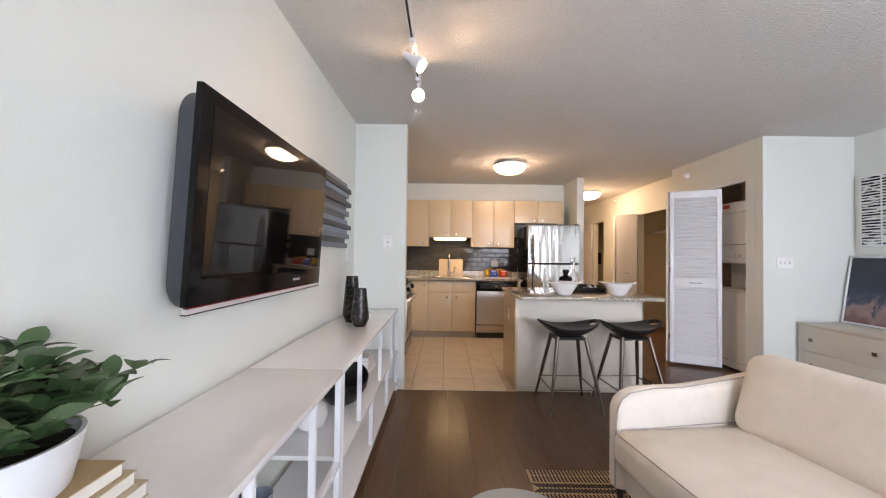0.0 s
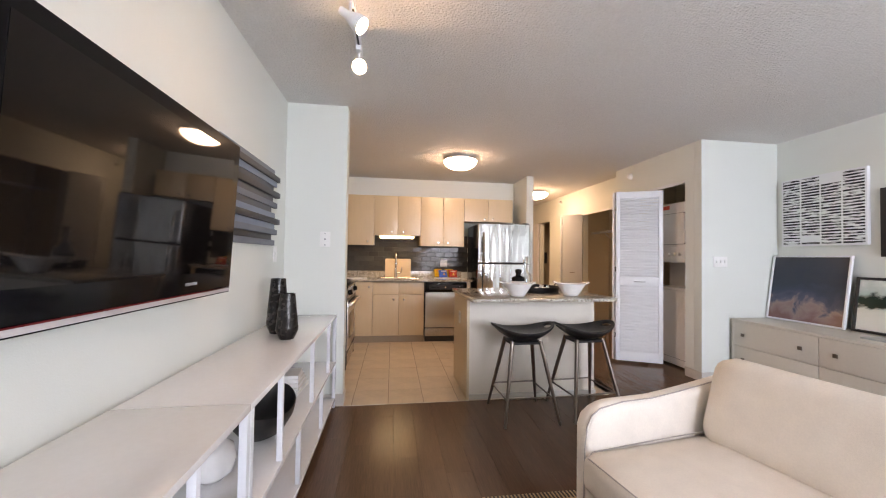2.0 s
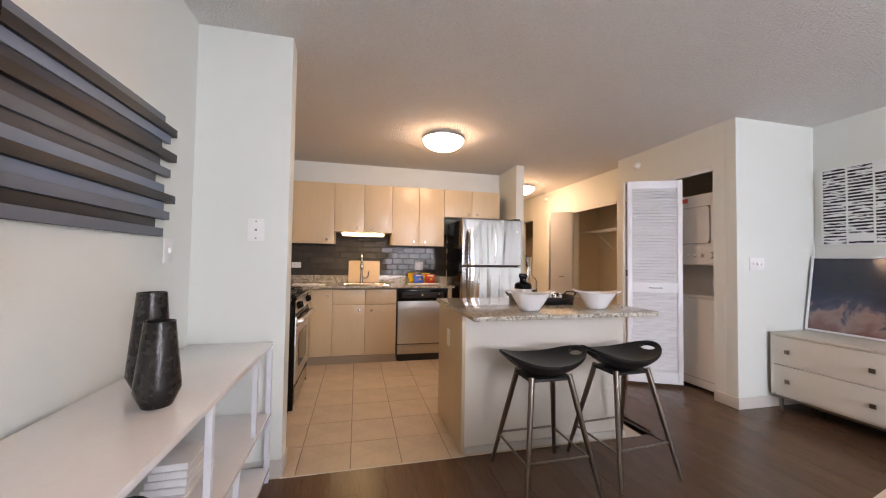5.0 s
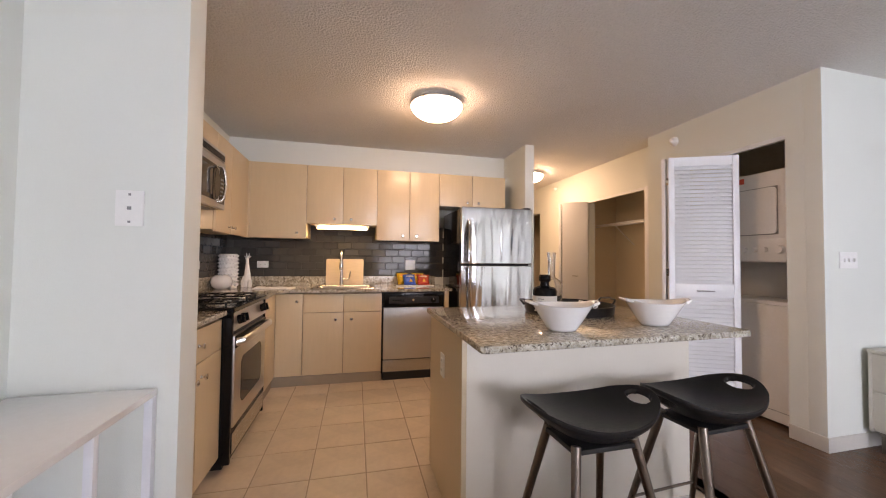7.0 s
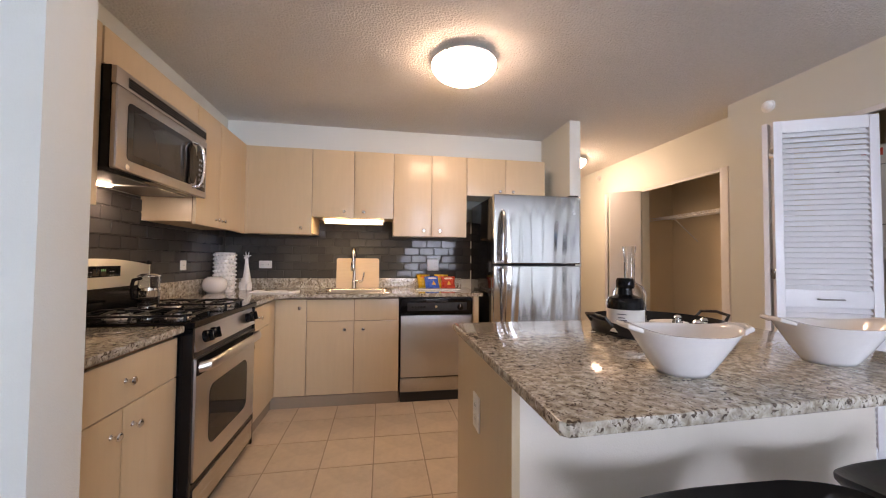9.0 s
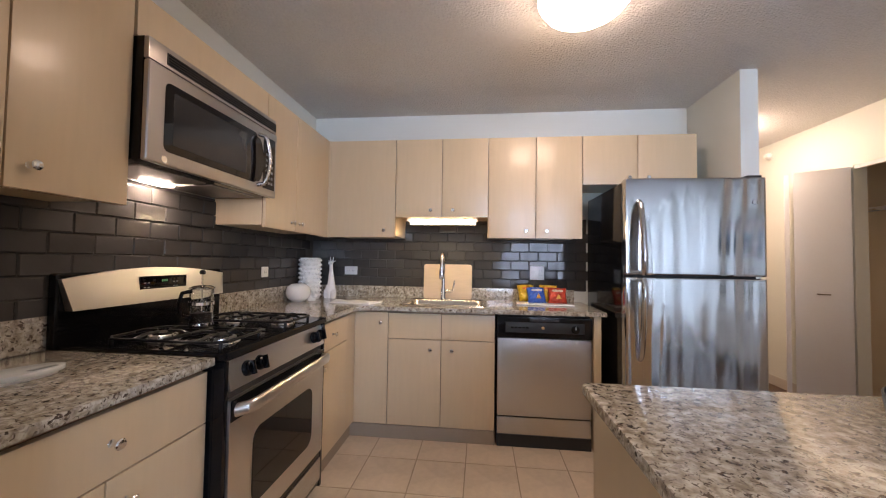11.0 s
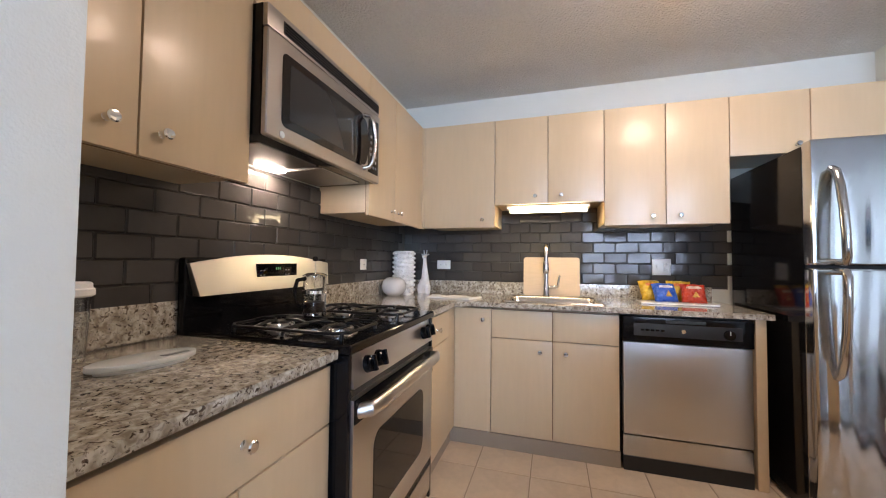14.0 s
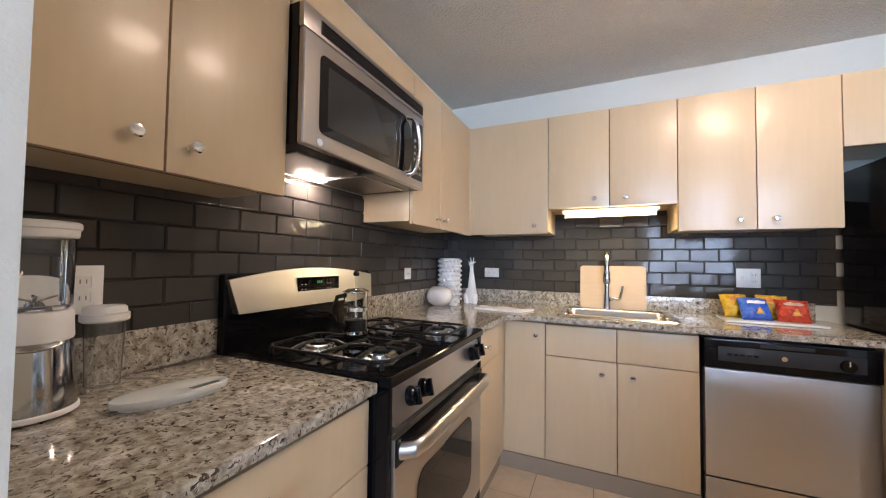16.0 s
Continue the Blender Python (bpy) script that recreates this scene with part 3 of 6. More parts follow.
for i in range(3):
    part("digit", box(-0.9114, -0.9110, 4.000 + i * 0.011, 4.006 + i * 0.011, 1.128, 1.139), CLOCK, bf)
KEY_GREY = mat("key_grey", (0.25, 0.25, 0.25), rough=0.5)
for i in range(4):
    for j in range(2):
        part("key", box(-0.9114, -0.9110, 3.912 + i * 0.018 + (0.11 if i > 1 else 0), 3.921 + i * 0.018 + (0.11 if i > 1 else 0), 1.104 + j * 0.020, 1.108 + j * 0.020), KEY_GREY, bf)
part("badge", turned(lathe([(0, 0), (0.009, 0), (0.009, 0.003), (0, 0.003)], 18), pose(-0.9125, 4.0, 1.068, 0, 90, 0)), CHROME, bf, "round chrome badge")
# burners and cast iron grates
BX, BY = (-0.435, -0.680), (3.775, 4.185)
ALU = mat("burner_aluminium", (0.62, 0.60, 0.58), rough=0.28, metal=1.0, var=0.08, scale=30)
for x in BX:
    for y in BY:
        bu = part("burner", lathe([(0, 0), (0.060, 0), (0.058, 0.005), (0.046, 0.009), (0.046, 0.019), (0.040, 0.022), (0, 0.022)], 28, at=(x, y, 0.925)), ALU, rg, "brushed aluminium burner ring")
        part("burner_cap", lathe([(0, 0.022), (0.033, 0.022), (0.034, 0.027), (0.030, 0.030), (0, 0.031)], 24, at=(x, y, 0.925)), IRON, bu, "black burner cap")
for y in BY:
    y0, y1, x0, x1, zg = y - 0.122, y + 0.122, -0.795, -0.345, 0.949
    rim = [(x1, y0 + 0.03, zg), (x1, y1 - 0.03, zg), (x1 - 0.03, y1, zg), (x0 + 0.03, y1, zg), (x0, y1 - 0.03, zg), (x0, y0 + 0.03, zg), (x0 + 0.03, y0, zg), (x1 - 0.03, y0, zg)]
    g = part("grate", tube(rim, 0.0056, 8, closed=True), IRON, rg, "black cast iron grate")
    xm = (x0 + x1) / 2
    part("bar", tube([(xm, y0, 0.928), (xm, y0 + 0.012, zg), (xm, y1 - 0.012, zg), (xm, y1, 0.928)], 0.0068, 8), IRON, g)
    for x in BX:
        for k in range(4):
            a = k * math.pi / 2
            e = min(0.122, (x1 - x) if k == 0 else (x - xm if x > xm else x - x0) if k == 2 else 0.122) if k in (0, 2) else 0.122
            e = min(e, xm - x) if (k == 0 and x < xm) else e
            ca, sa = math.cos(a), math.sin(a)
            part("finger", tube([(x + e * ca, y + e * sa, zg), (x + 0.070 * ca, y + 0.070 * sa, zg + 0.011), (x + 0.022 * ca, y + 0.022 * sa, zg + 0.010)], [0.0066, 0.0062, 0.0050], 8), IRON, g)
    for x in (x1 - 0.015, x0 + 0.015):
        for yy in (y0 + 0.015, y1 - 0.015):
            part("foot", tube([(x, yy, 0.924), (x, yy, zg)], 0.0066, 8), IRON, g)

# ---- microwave ----
FILTER = mat("filter_metal", (0.30, 0.28, 0.27), rough=0.4, metal=0.8, var=0.1, fine=0.2, fscale=300)
mw = thing("microwave", "stainless over-the-range microwave with dark glass door", "microwave", at=(-0.8, 4.0, 1.555))
MX = -0.612
part("body", box(-0.976, MX - 0.0245, RY0 - 0.014, RY1 - 0.003, 1.574, 2.006, 0.004), BLACKG, mw, "glossy black case")
part("front", box(MX - 0.024, MX, RY0 - 0.014, RY1 - 0.003, 1.572, 1.925, 0.010, 3), STEEL_M, mw, "brushed steel front")
v = part("vent", box(MX - 0.040, MX - 0.006, RY0 - 0.012, RY1 - 0.006, 1.93, 2.006, 0.006), STEEL_M, mw)
part("vent_grille", box(MX - 0.007, MX - 0.004, RY0 + 0.06, RY1 - 0.01, 1.942, 1.986), BLACKM, v, "black vent grille")
for i in range(4):
    part("slat", box(MX - 0.005, MX - 0.001, RY0 + 0.065, RY1 - 0.015, 1.946 + i * 0.010, 1.949 + i * 0.010), BLACKG, v)
b = box(MX - 0.001, MX + 0.002, RY0 + 0.052, RY0 + 0.585, 1.622, 1.876)
bmesh.ops.bevel(b, geom=[e for e in b.edges if abs(e.verts[0].co.x - e.verts[1].co.x) > 0.001], offset=0.022, segments=4, profile=0.5, affect="EDGES")
dr = part("door_glass", b, GLASSD, mw, "dark glass door window")
part("window_mesh", box(MX + 0.002, MX + 0.0026, RY0 + 0.088, RY0 + 0.505, 1.652, 1.848, 0.0002), mat("window_mesh_grey", (0.030, 0.030, 0.031), rough=0.10), dr, "grey mesh window")
part("keypad", box(MX - 0.001, MX + 0.002, RY0 + 0.64, RY1 - 0.022, 1.61, 1.885, 0.001), GLASSD, mw, "black keypad")
for i in range(6):
    for j in range(3):
        part("key", box(MX + 0.002, MX + 0.0026, RY0 + 0.66 + j * 0.024, RY0 + 0.675 + j * 0.024, 1.635 + i * 0.03, 1.648 + i * 0.03), KEY_GREY, mw)
hy = RY0 + 0.605
rec = turned(lathe([(0, 0), (0.046, 0), (0.046, 0.003), (0, 0.003)], 36), pose(MX + 0.0005, hy - 0.012, 1.745, 0, 90, 0) @ Matrix.Diagonal((2.45, 1, 1, 1)))
part("handle_recess", rec, GLASSD, mw, "dark oval recess behind the handle")
pts = [(MX + 0.0, hy - 0.01, 1.615), (MX + 0.03, hy, 1.622)] + [(MX + 0.042 + 0.006 * math.sin(math.pi * k / 6), hy + 0.018 * math.sin(math.pi * k / 6), 1.645 + 0.20 * k / 6) for k in range(7)] + [(MX + 0.03, hy, 1.868), (MX + 0.0, hy - 0.01, 1.875)]
part("handle", tube(pts, 0.011, 12), STEEL_H, mw, "bowed steel handle")
part("badge", turned(lathe([(0, 0), (0.012, 0), (0.012, 0.003), (0, 0.003)], 18), pose(MX, RY0 + 0.055, 1.592, 0, 90, 0)), CHROME, mw, "round chrome badge")
part("base_grille", box(-0.95, -0.70, RY0 + 0.05, RY0 + 0.36, 1.569, 1.5735), FILTER, mw, "metal filter grille")
part("base_grille", box(-0.95, -0.70, RY0 + 0.40, RY0 + 0.71, 1.569, 1.5735), FILTER, mw, "metal filter grille")
part("hob_lamp", box(-0.940, -0.890, RY0 + 0.27, RY0 + 0.40, 1.563, 1.5687, 0.002), GLOW_MW, mw, "lit hob lamp")

# ---- sink, tap, under-cabinet lamp ----
sk = thing("sink", "stainless steel drop-in single-bowl kitchen sink", "sink", at=(0.255, 5.28, 0.88))
b = bmesh.new()


def rect_ring(bm, cx, cy, hx, hy, r, z, n=5):
    vs = []
    for qx, qy, a0 in ((1, 1, 0), (-1, 1, 90), (-1, -1, 180), (1, -1, 270)):
        for k in range(n + 1):
            a = radians(a0 + 90 * k / n)
            vs.append(bm.verts.new((cx + qx * (hx - r) + r * math.cos(a), cy + qy * (hy - r) + r * math.sin(a), z)))
    return vs


def loft(bm, rings, cap_last=True, cap_first=False):
    for a, c in zip(rings, rings[1:]):
        n = len(a)
        for i in range(n):
            bm.faces.new((a[i], a[(i + 1) % n], c[(i + 1) % n], c[i]))
    if cap_last:
        bm.faces.new(rings[-1])
    if cap_first:
        bm.faces.new(rings[0])
    bmesh.ops.recalc_face_normals(bm, faces=bm.faces)
    return bm


loft(b, [rect_ring(b, 0.256, 5.285, 0.318, 0.232, 0.03, 0.9143), rect_ring(b, 0.256, 5.285, 0.314, 0.228, 0.03, 0.921), rect_ring(b, 0.256, 5.285, 0.297, 0.211, 0.03, 0.921),
         rect_ring(b, 0.256, 5.285, 0.285, 0.20, 0.05, 0.905), rect_ring(b, 0.256, 5.285, 0.27, 0.185, 0.06, 0.76), rect_ring(b, 0.256, 5.285, 0.22, 0.14, 0.06, 0.745)])
part("basin", b, STEEL_X, sk, "brushed steel basin", 50)
part("drain", lathe([(0, 0.002), (0.03, 0.002), (0.042, 0.004), (0.042, 0.0), (0, 0)], 24, at=(0.256, 5.285, 0.7455)), CHROME, sk)
tp = thing("kitchen_tap", "polished chrome pull-down kitchen tap with side lever", "tap", at=(0.215, 5.535, 0.915))
part("base", lathe([(0, 0), (0.030, 0), (0.030, 0.008), (0.024, 0.02), (0.023, 0.085), (0.018, 0.10), (0.0165, 0.24), (0, 0.24)], 24, at=(0.215, 5.535, 0.9145)), CHROME, tp)
arc = [(0.215, 5.535, 1.15)] + [(0.215, 5.47 + 0.065 * math.cos(radians(a)), 1.215 + 0.085 * math.sin(radians(a))) for a in range(0, 181, 15)] + [(0.215, 5.402, 1.17)]
part("spout", tube(arc, 0.0155, 16), CHROME, tp)
part("spray_head", lathe([(0, 0), (0.018, 0), (0.0235, 0.02), (0.020, 0.075), (0.0158, 0.09), (0, 0.09)], 20, at=(0.215, 5.402, 1.09)), CHROME, tp, "chrome spray head")
part("lever", tube([(0.235, 5.535, 0.985), (0.285, 5.53, 0.985), (0.298, 5.525, 0.992), (0.312, 5.52, 1.075)], [0.014, 0.014, 0.010, 0.007], 12), CHROME, tp, "chrome side lever")
ul = thing("under_cabinet_lamp", "lit white tube lamp under the wall cabinet", "lamp", at=(0.22, 5.4, 1.55))
part("housing", box(-0.05, 0.50, 5.255, 5.345, 1.548, 1.567, 0.003), WHITEM, ul)
# added blocker, so the tiles mirror less of the diffuser
part("back_shield", box(-0.04, 0.49, 5.3215, 5.3435, 1.524, 1.5478, 0.002), WHITEM, ul, "added white strip blocking the glow towards the tiles")
part("diffuser", box(-0.02, 0.47, 5.235, 5.320, 1.530, 1.5475, 0.007, 3), GLOW_TUBE, ul, "glowing diffuser")


# ---- ceiling lamps ----
def dome_lamp(x, y, r, glow, label):
    l = thing("ceiling_lamp", label, "ceiling lamp", "flush dome lamps", at=(x, y, TOP))
    part("dome", lathe([(r * 0.97, -0.046), (r, -0.052), (r * 0.97, -0.068), (r * 0.86, -0.100), (r * 0.66, -0.128), (r * 0.36, -0.146), (0, -0.152)], 44, at=(x, y, TOP)), glow, l, "frosted glowing glass dome", 60)
    part("pan", lathe([(0, 0), (r * 0.62, 0), (r * 0.66, -0.030), (r * 0.99, -0.036), (r * 1.0, -0.046), (0, -0.0455)], 40, at=(x, y, TOP - 0.0005)), WHITEM, l)
    for k in range(3):
        a = radians(-10 + 120 * k)
        part("clip", box(-0.008, 0.010, -0.007, 0.007, -0.066, -0.040, 0.003, bm=None), CHROME, l, "small metal clip").matrix_basis = pose(x + r * math.cos(a), y + r * math.sin(a), TOP, 0, 0, math.degrees(a))
    return l


dome_lamp(0.995, 4.18, 0.212, GLOW, "lit frosted dome lamp on the kitchen ceiling")
dome_lamp(2.85, 6.17, 0.205, GLOW_HALL, "lit frosted dome lamp on the hallway ceiling")

# ---- living room, first pieces ----
tv = thing("television", "wall-mounted black flat television, switched off", "television", at=(-0.66, 1.0, 1.077))
TX, TY0, TY1, TZ0, TZ1 = -0.600, 0.448, 1.533, 1.077, 1.765
sh_ = box(TX - 0.068, TX - 0.022, TY0 + 0.003, TY1 - 0.003, TZ0 + 0.006, TZ1 - 0.003)
bmesh.ops.bevel(sh_, geom=[e for e in sh_.edges if abs(e.verts[0].co.x - e.verts[1].co.x) > 0.01], offset=0.095, segments=10, profile=0.5, affect="EDGES")
part("back_shell", sh_, mat("grey_plastic", (0.045, 0.052, 0.062), rough=0.45, bump=0.0003, bscale=400), tv, "dark grey plastic back")
part("bezel", box(TX - 0.022, TX, TY0, TY1, TZ0 + 0.024, TZ1, 0.005, 3), BLACKG, tv, "glossy black bezel")
part("screen", box(TX - 0.001, TX + 0.0012, TY0 + 0.055, TY1 - 0.055, TZ0 + 0.100, TZ1 - 0.045), GLASSD, tv, "dark reflective screen")
part("bezel_tint", box(TX - 0.012, TX + 0.0008, TY0 + 0.003, TY1 - 0.003, TZ0 + 0.019, TZ0 + 0.0238, 0.001), mat("red_tint", (0.14, 0.012, 0.014), rough=0.12), tv, "thin dark red strip under the bezel")
part("lip", box(TX - 0.016, TX - 0.001, TY0 + 0.001, TY1 - 0.001, TZ0 + 0.003, TZ0 + 0.0187, 0.002), mat("clear_trim", (0.52, 0.47, 0.46), rough=0.15), tv, "pale clear lower lip")
part("lip_edge", box(TX - 0.018, TX, TY0, TY1, TZ0, TZ0 + 0.0028, 0.001), BLACKG, tv, "thin black lower edge")
part("maker_mark", box(TX + 0.0003, TX + 0.0012, 1.165, 1.245, TZ0 + 0.055, TZ0 + 0.066), mat("grey_print", (0.3, 0.3, 0.32)), tv)
part("wall_bracket", box(XL - 0.03, TX - 0.068, 0.8, 1.25, 1.28, 1.58), BLACKM, tv)

tv.matrix_basis = pose(-0.66, 1.0, 1.077, 0, 2.8, 0)


CONSOLE_TOP = 0.760


def console(y0, y1, ends, upper, lower, shelf_end):
    c = thing("console_table", "long white lacquered open console against the wall", "console", "white consoles", at=(-0.49, (y0 + y1) / 2, 0))
    x0, x1, zt = -0.705, -0.290, CONSOLE_TOP
    part("tabletop", box(x0, x1, y0, y1, zt - 0.022, zt, 0.002), LACQ, c)
    part("shelf", box(x0, x1, y0 + 0.01, shelf_end, 0.355, 0.375, 0.002), LACQ, c)
    if shelf_end < y1 - 0.05:
        part("rail", box(x1 - 0.026, x1 - 0.001, shelf_end + 0.001, y1 - 0.03, 0.355, 0.378, 0.001), WHITEMETAL, c)
    part("shelf", box(x0, x1, y0 + 0.01, y1 - 0.01, 0.055, 0.078, 0.002), LACQ, c)
    for y in ends:
        part("post", box(x1 - 0.026, x1 - 0.001, y, y + 0.025, 0.0, zt - 0.0225, 0.001), WHITEMETAL, c)
        part("post", box(x0 + 0.001, x0 + 0.026, y, y + 0.025, 0.0, zt - 0.0225, 0.001), WHITEMETAL, c)
    for y in upper:
        part("post", box(x1 - 0.024, x1 - 0.002, y, y + 0.020, 0.3755, zt - 0.0225, 0.001), WHITEMETAL, c)
    for y in lower:
        part("post", box(x1 - 0.024, x1 - 0.002, y, y + 0.020, 0.0785, 0.3545, 0.001), WHITEMETAL, c)
    return c


console(0.985, 2.795, (0.987, 2.768), (1.335, 1.945, 2.49), (1.655, 2.25), 2.785)
console(-1.02, 0.980, (-1.018, 0.953), (-0.35, 0.25), (), 0.52)
part("post", box(-0.314, -0.292, 0.655, 0.675, 0.0785, CONSOLE_TOP - 0.0225, 0.001), WHITEMETAL, bpy.data.objects["console_table.001"])


# ---- sofa ----
sf = thing("sofa", "oatmeal fabric sofa with slim black legs", "sofa")


def cushion(x0, x1, y0, y1, z0, z1, r, puff, m=None, cuts=11):
    """A soft block with rounded edges and bulging faces."""
    bm = box(0, 1, 0, 1, 0, 1)
    bmesh.ops.subdivide_edges(bm, edges=bm.edges, cuts=cuts, use_grid_fill=True)
    s = Vector((x1 - x0, y1 - y0, z1 - z0))
    for v in bm.verts:
        u = Vector((2 * v.co.x - 1, 2 * v.co.y - 1, 2 * v.co.z - 1))
        p = Vector([u[i] * s[i] / 2 for i in range(3)])
        core = Vector([max(-(s[i] / 2 - r), min(s[i] / 2 - r, p[i])) for i in range(3)])
        d = p - core
        if d.length > 1e-6:
            p = core + d.normalized() * min(d.length, r) if d.length > r else p
        b1 = (1 - u.x ** 2) * (1 - u.y ** 2)
        p.z += puff * b1 * (1 if u.z > 0 else -0.3) * abs(u.z)
        n = noise.noise(Vector((p.x * 3 + x0, p.y * 3 + y0, p.z * 3)))
        p += Vector((0, 0, 0.004 * n))
        v.co = p
    turn = m or Matrix.Identity(4)
    return turned(bm, Matrix.Translation(((x0 + x1) / 2, (y0 + y1) / 2, (z0 + z1) / 2)) @ turn)


PIPE = mat("piping_grey", (0.46, 0.40, 0.36), rough=0.9)
# local: x from the front to the back, y from the far arm (0) to the near arm
part("base", cushion(0.03, 0.92, -2.05, -0.005, 0.14, 0.31, 0.05, 0.0), SOFA, sf, "", 60)
part("seat_cushion", cushion(-0.035, 0.80, -1.95, -0.085, 0.29, 0.455, 0.05, 0.03), SOFA, sf, "plump bench seat cushion", 60)
part("piping", tube([(-0.020, -1.93, 0.440), (-0.024, -1.0, 0.447), (-0.020, -0.12, 0.440), (0.02, -0.098, 0.445), (0.45, -0.094, 0.452), (0.72, -0.094, 0.452)], 0.0026, 8), PIPE, sf, "grey seam piping")
part("back_cushion", cushion(0.60, 0.80, -1.00, -0.095, 0.40, 0.80, 0.085, 0.0, pose(0, 0, 0, 0, 17, 0)), SOFA, sf, "plump leaning back cushion", 60)
part("back_cushion", cushion(0.60, 0.80, -1.945, -1.01, 0.40, 0.80, 0.085, 0.0, pose(0, 0, 0, 0, 17, 0)), SOFA, sf, "plump leaning back cushion", 60)
part("backrest", cushion(0.83, 0.96, -2.05, 0.0, 0.16, 0.70, 0.05, 0.0, pose(0, 0, 0, 0, 9, 0)), SOFA, sf, "", 60)
for y in (-0.085, -2.05):
    a = cushion(0.0, 0.93, y, y + 0.085, 0.15, 0.625, 0.038, 0.0, None, 29)
    for v in a.verts:
        if v.co.z > 0.4:
            v.co.z += 0.075 * max(0.0, v.co.x - 0.35) ** 1.2 / 0.52
            q = max(0.0, 0.15 - v.co.x)
            v.co.z -= (0.15 - math.sqrt(max(0.0, 0.0225 - q * q))) * min(1.0, (v.co.z - 0.4) / 0.2) * 0.72
    part("arm", a, SOFA, sf, "slim padded arm", 60)
    pts = [(-0.001, y + 0.012, 0.17), (-0.004, y + 0.006, 0.35), (0.002, y + 0.006, 0.48), (0.012, y + 0.008, 0.540), (0.035, y + 0.009, 0.580), (0.075, y + 0.010, 0.605)] + [(x, y + 0.012, 0.622 + 0.075 * max(0.0, x - 0.35) ** 1.2 / 0.52) for x in (0.2, 0.35, 0.5, 0.65, 0.8)]
    part("piping", tube(pts, 0.003, 8), PIPE, sf, "grey seam piping")
for x in (0.035, 0.86):
    for y in (-1.98, -0.06):
        part("leg", tube([(x, y, 0.0), (x, y, 0.30 if x < 0.1 else 0.15)], [0.013, 0.015], 12), BLACKM, sf, "slim black leg")
sf.matrix_basis = pose(0.955, 1.205, 0, 0, 0, 8) @ Matrix.Diagonal((1, 1, 1.02, 1))

# ---- bar stools ----
def two_skins(nu, nv, top, bottom, keep):
    """A closed shell between two height fields over a grid; keep says which cells stay."""
    bm = bmesh.new()
    T, B = {}, {}
    cells = [(i, j) for i in range(nu) for j in range(nv) if keep((i + 0.5) / nu * 2 - 1, (j + 0.5) / nv * 2 - 1)]
    for i, j in cells:
        for a, c in ((i, j), (i + 1, j), (i + 1, j + 1), (i, j + 1)):
            if (a, c) not in T:
                u, v = a / nu * 2 - 1, c / nv * 2 - 1
                T[a, c], B[a, c] = bm.verts.new(top(u, v)), bm.verts.new(bottom(u, v))
    has = set(cells)
    for i, j in cells:
        q = [(i, j), (i + 1, j), (i + 1, j + 1), (i, j + 1)]
        bm.faces.new([T[k] for k in q])
        bm.faces.new([B[k] for k in reversed(q)])
        for k, (di, dj) in enumerate(((0, -1), (1, 0), (0, 1), (-1, 0))):
            if (i + di, j + dj) not in has:
                a, c = q[k], q[(k + 1) % 4]
                bm.faces.new((T[c], T[a], B[a], B[c]))
    bmesh.ops.recalc_face_normals(bm, faces=bm.faces)
    return bm


def seat_point(u, v, under):
    r = min(1.0, math.sqrt(u * u + v * v))
    # square grid onto a rounded saddle outline
    x, y = u * math.sqrt(max(0, 1 - v * v / 2)), v * math.sqrt(max(0, 1 - u * u / 2))
    rr = min(1.0, x * x + y * y)
    z = 0.650 + 0.088 * abs(x) ** 2.2 + 0.028 * abs(y) ** 2.2
    if under:
        z -= 0.014 + 0.048 * (1 - rr) ** 0.6 * (1 - 0.6 * abs(x) ** 2)
    return (x * 0.262, y * 0.178, z)


def seat_keep(u, v):
    x, y = u * math.sqrt(max(0, 1 - v * v / 2)), v * math.sqrt(max(0, 1 - u * u / 2))
    return ((abs(x) - 0.82) / 0.085) ** 2 + (y / 0.30) ** 2 > 1


STOOLBLK = mat("stool_black", (0.014, 0.014, 0.015), rough=0.38, var=0.08, bump=0.0003, bscale=400)
STOOLLEG = mat("stool_steel", (0.25, 0.205, 0.175), rough=0.30, metal=1.0, var=0.1)


def stool():
    s = thing("bar_stool", "black saddle-seat bar stool with splayed steel legs", "stool", "stools at the island")
    st = part("seat", two_skins(150, 112, lambda u, v: seat_point(u, v, False), lambda u, v: seat_point(u, v, True), seat_keep), STOOLBLK, s, "moulded black saddle seat", 70)
    m = st.modifiers.new("soften", "SMOOTH")
    m.factor, m.iterations = 0.5, 9
    feet = {}
    for i, sx in enumerate((-1, 1)):
        for sy in (-1, 1):
            top, foot = Vector((sx * 0.115, sy * 0.085, 0.600)), Vector((sx * 0.215, sy * 0.225, 0.0))
            feet[sx, sy] = (top, foot)
            part("leg", tube([top, top.lerp(foot, 0.5), foot], [0.0165, 0.0145, 0.010], 14), STOOLLEG, s, "tapered steel leg")
    ring = [(-1, -1), (1, -1), (1, 1), (-1, 1)]
    for k in range(4):
        a, c = ring[k], ring[(k + 1) % 4]
        h = 0.70 if k % 2 else 0.675
        part("stretcher", tube([feet[a][0].lerp(feet[a][1], h), feet[c][0].lerp(feet[c][1], h)], 0.0062, 10), STOOLLEG, s, "thin steel footrest bar")
    part("mount", box(-0.13, 0.13, -0.10, 0.10, 0.575, 0.592, 0.004), BLACKM, s)
    return s


s1 = stool()
copy_thing(s1, pose(1.748, 2.520, 0, 0, 0, 4))
s1.matrix_basis = pose(1.207, 2.497, 0, 0, 0, 1)


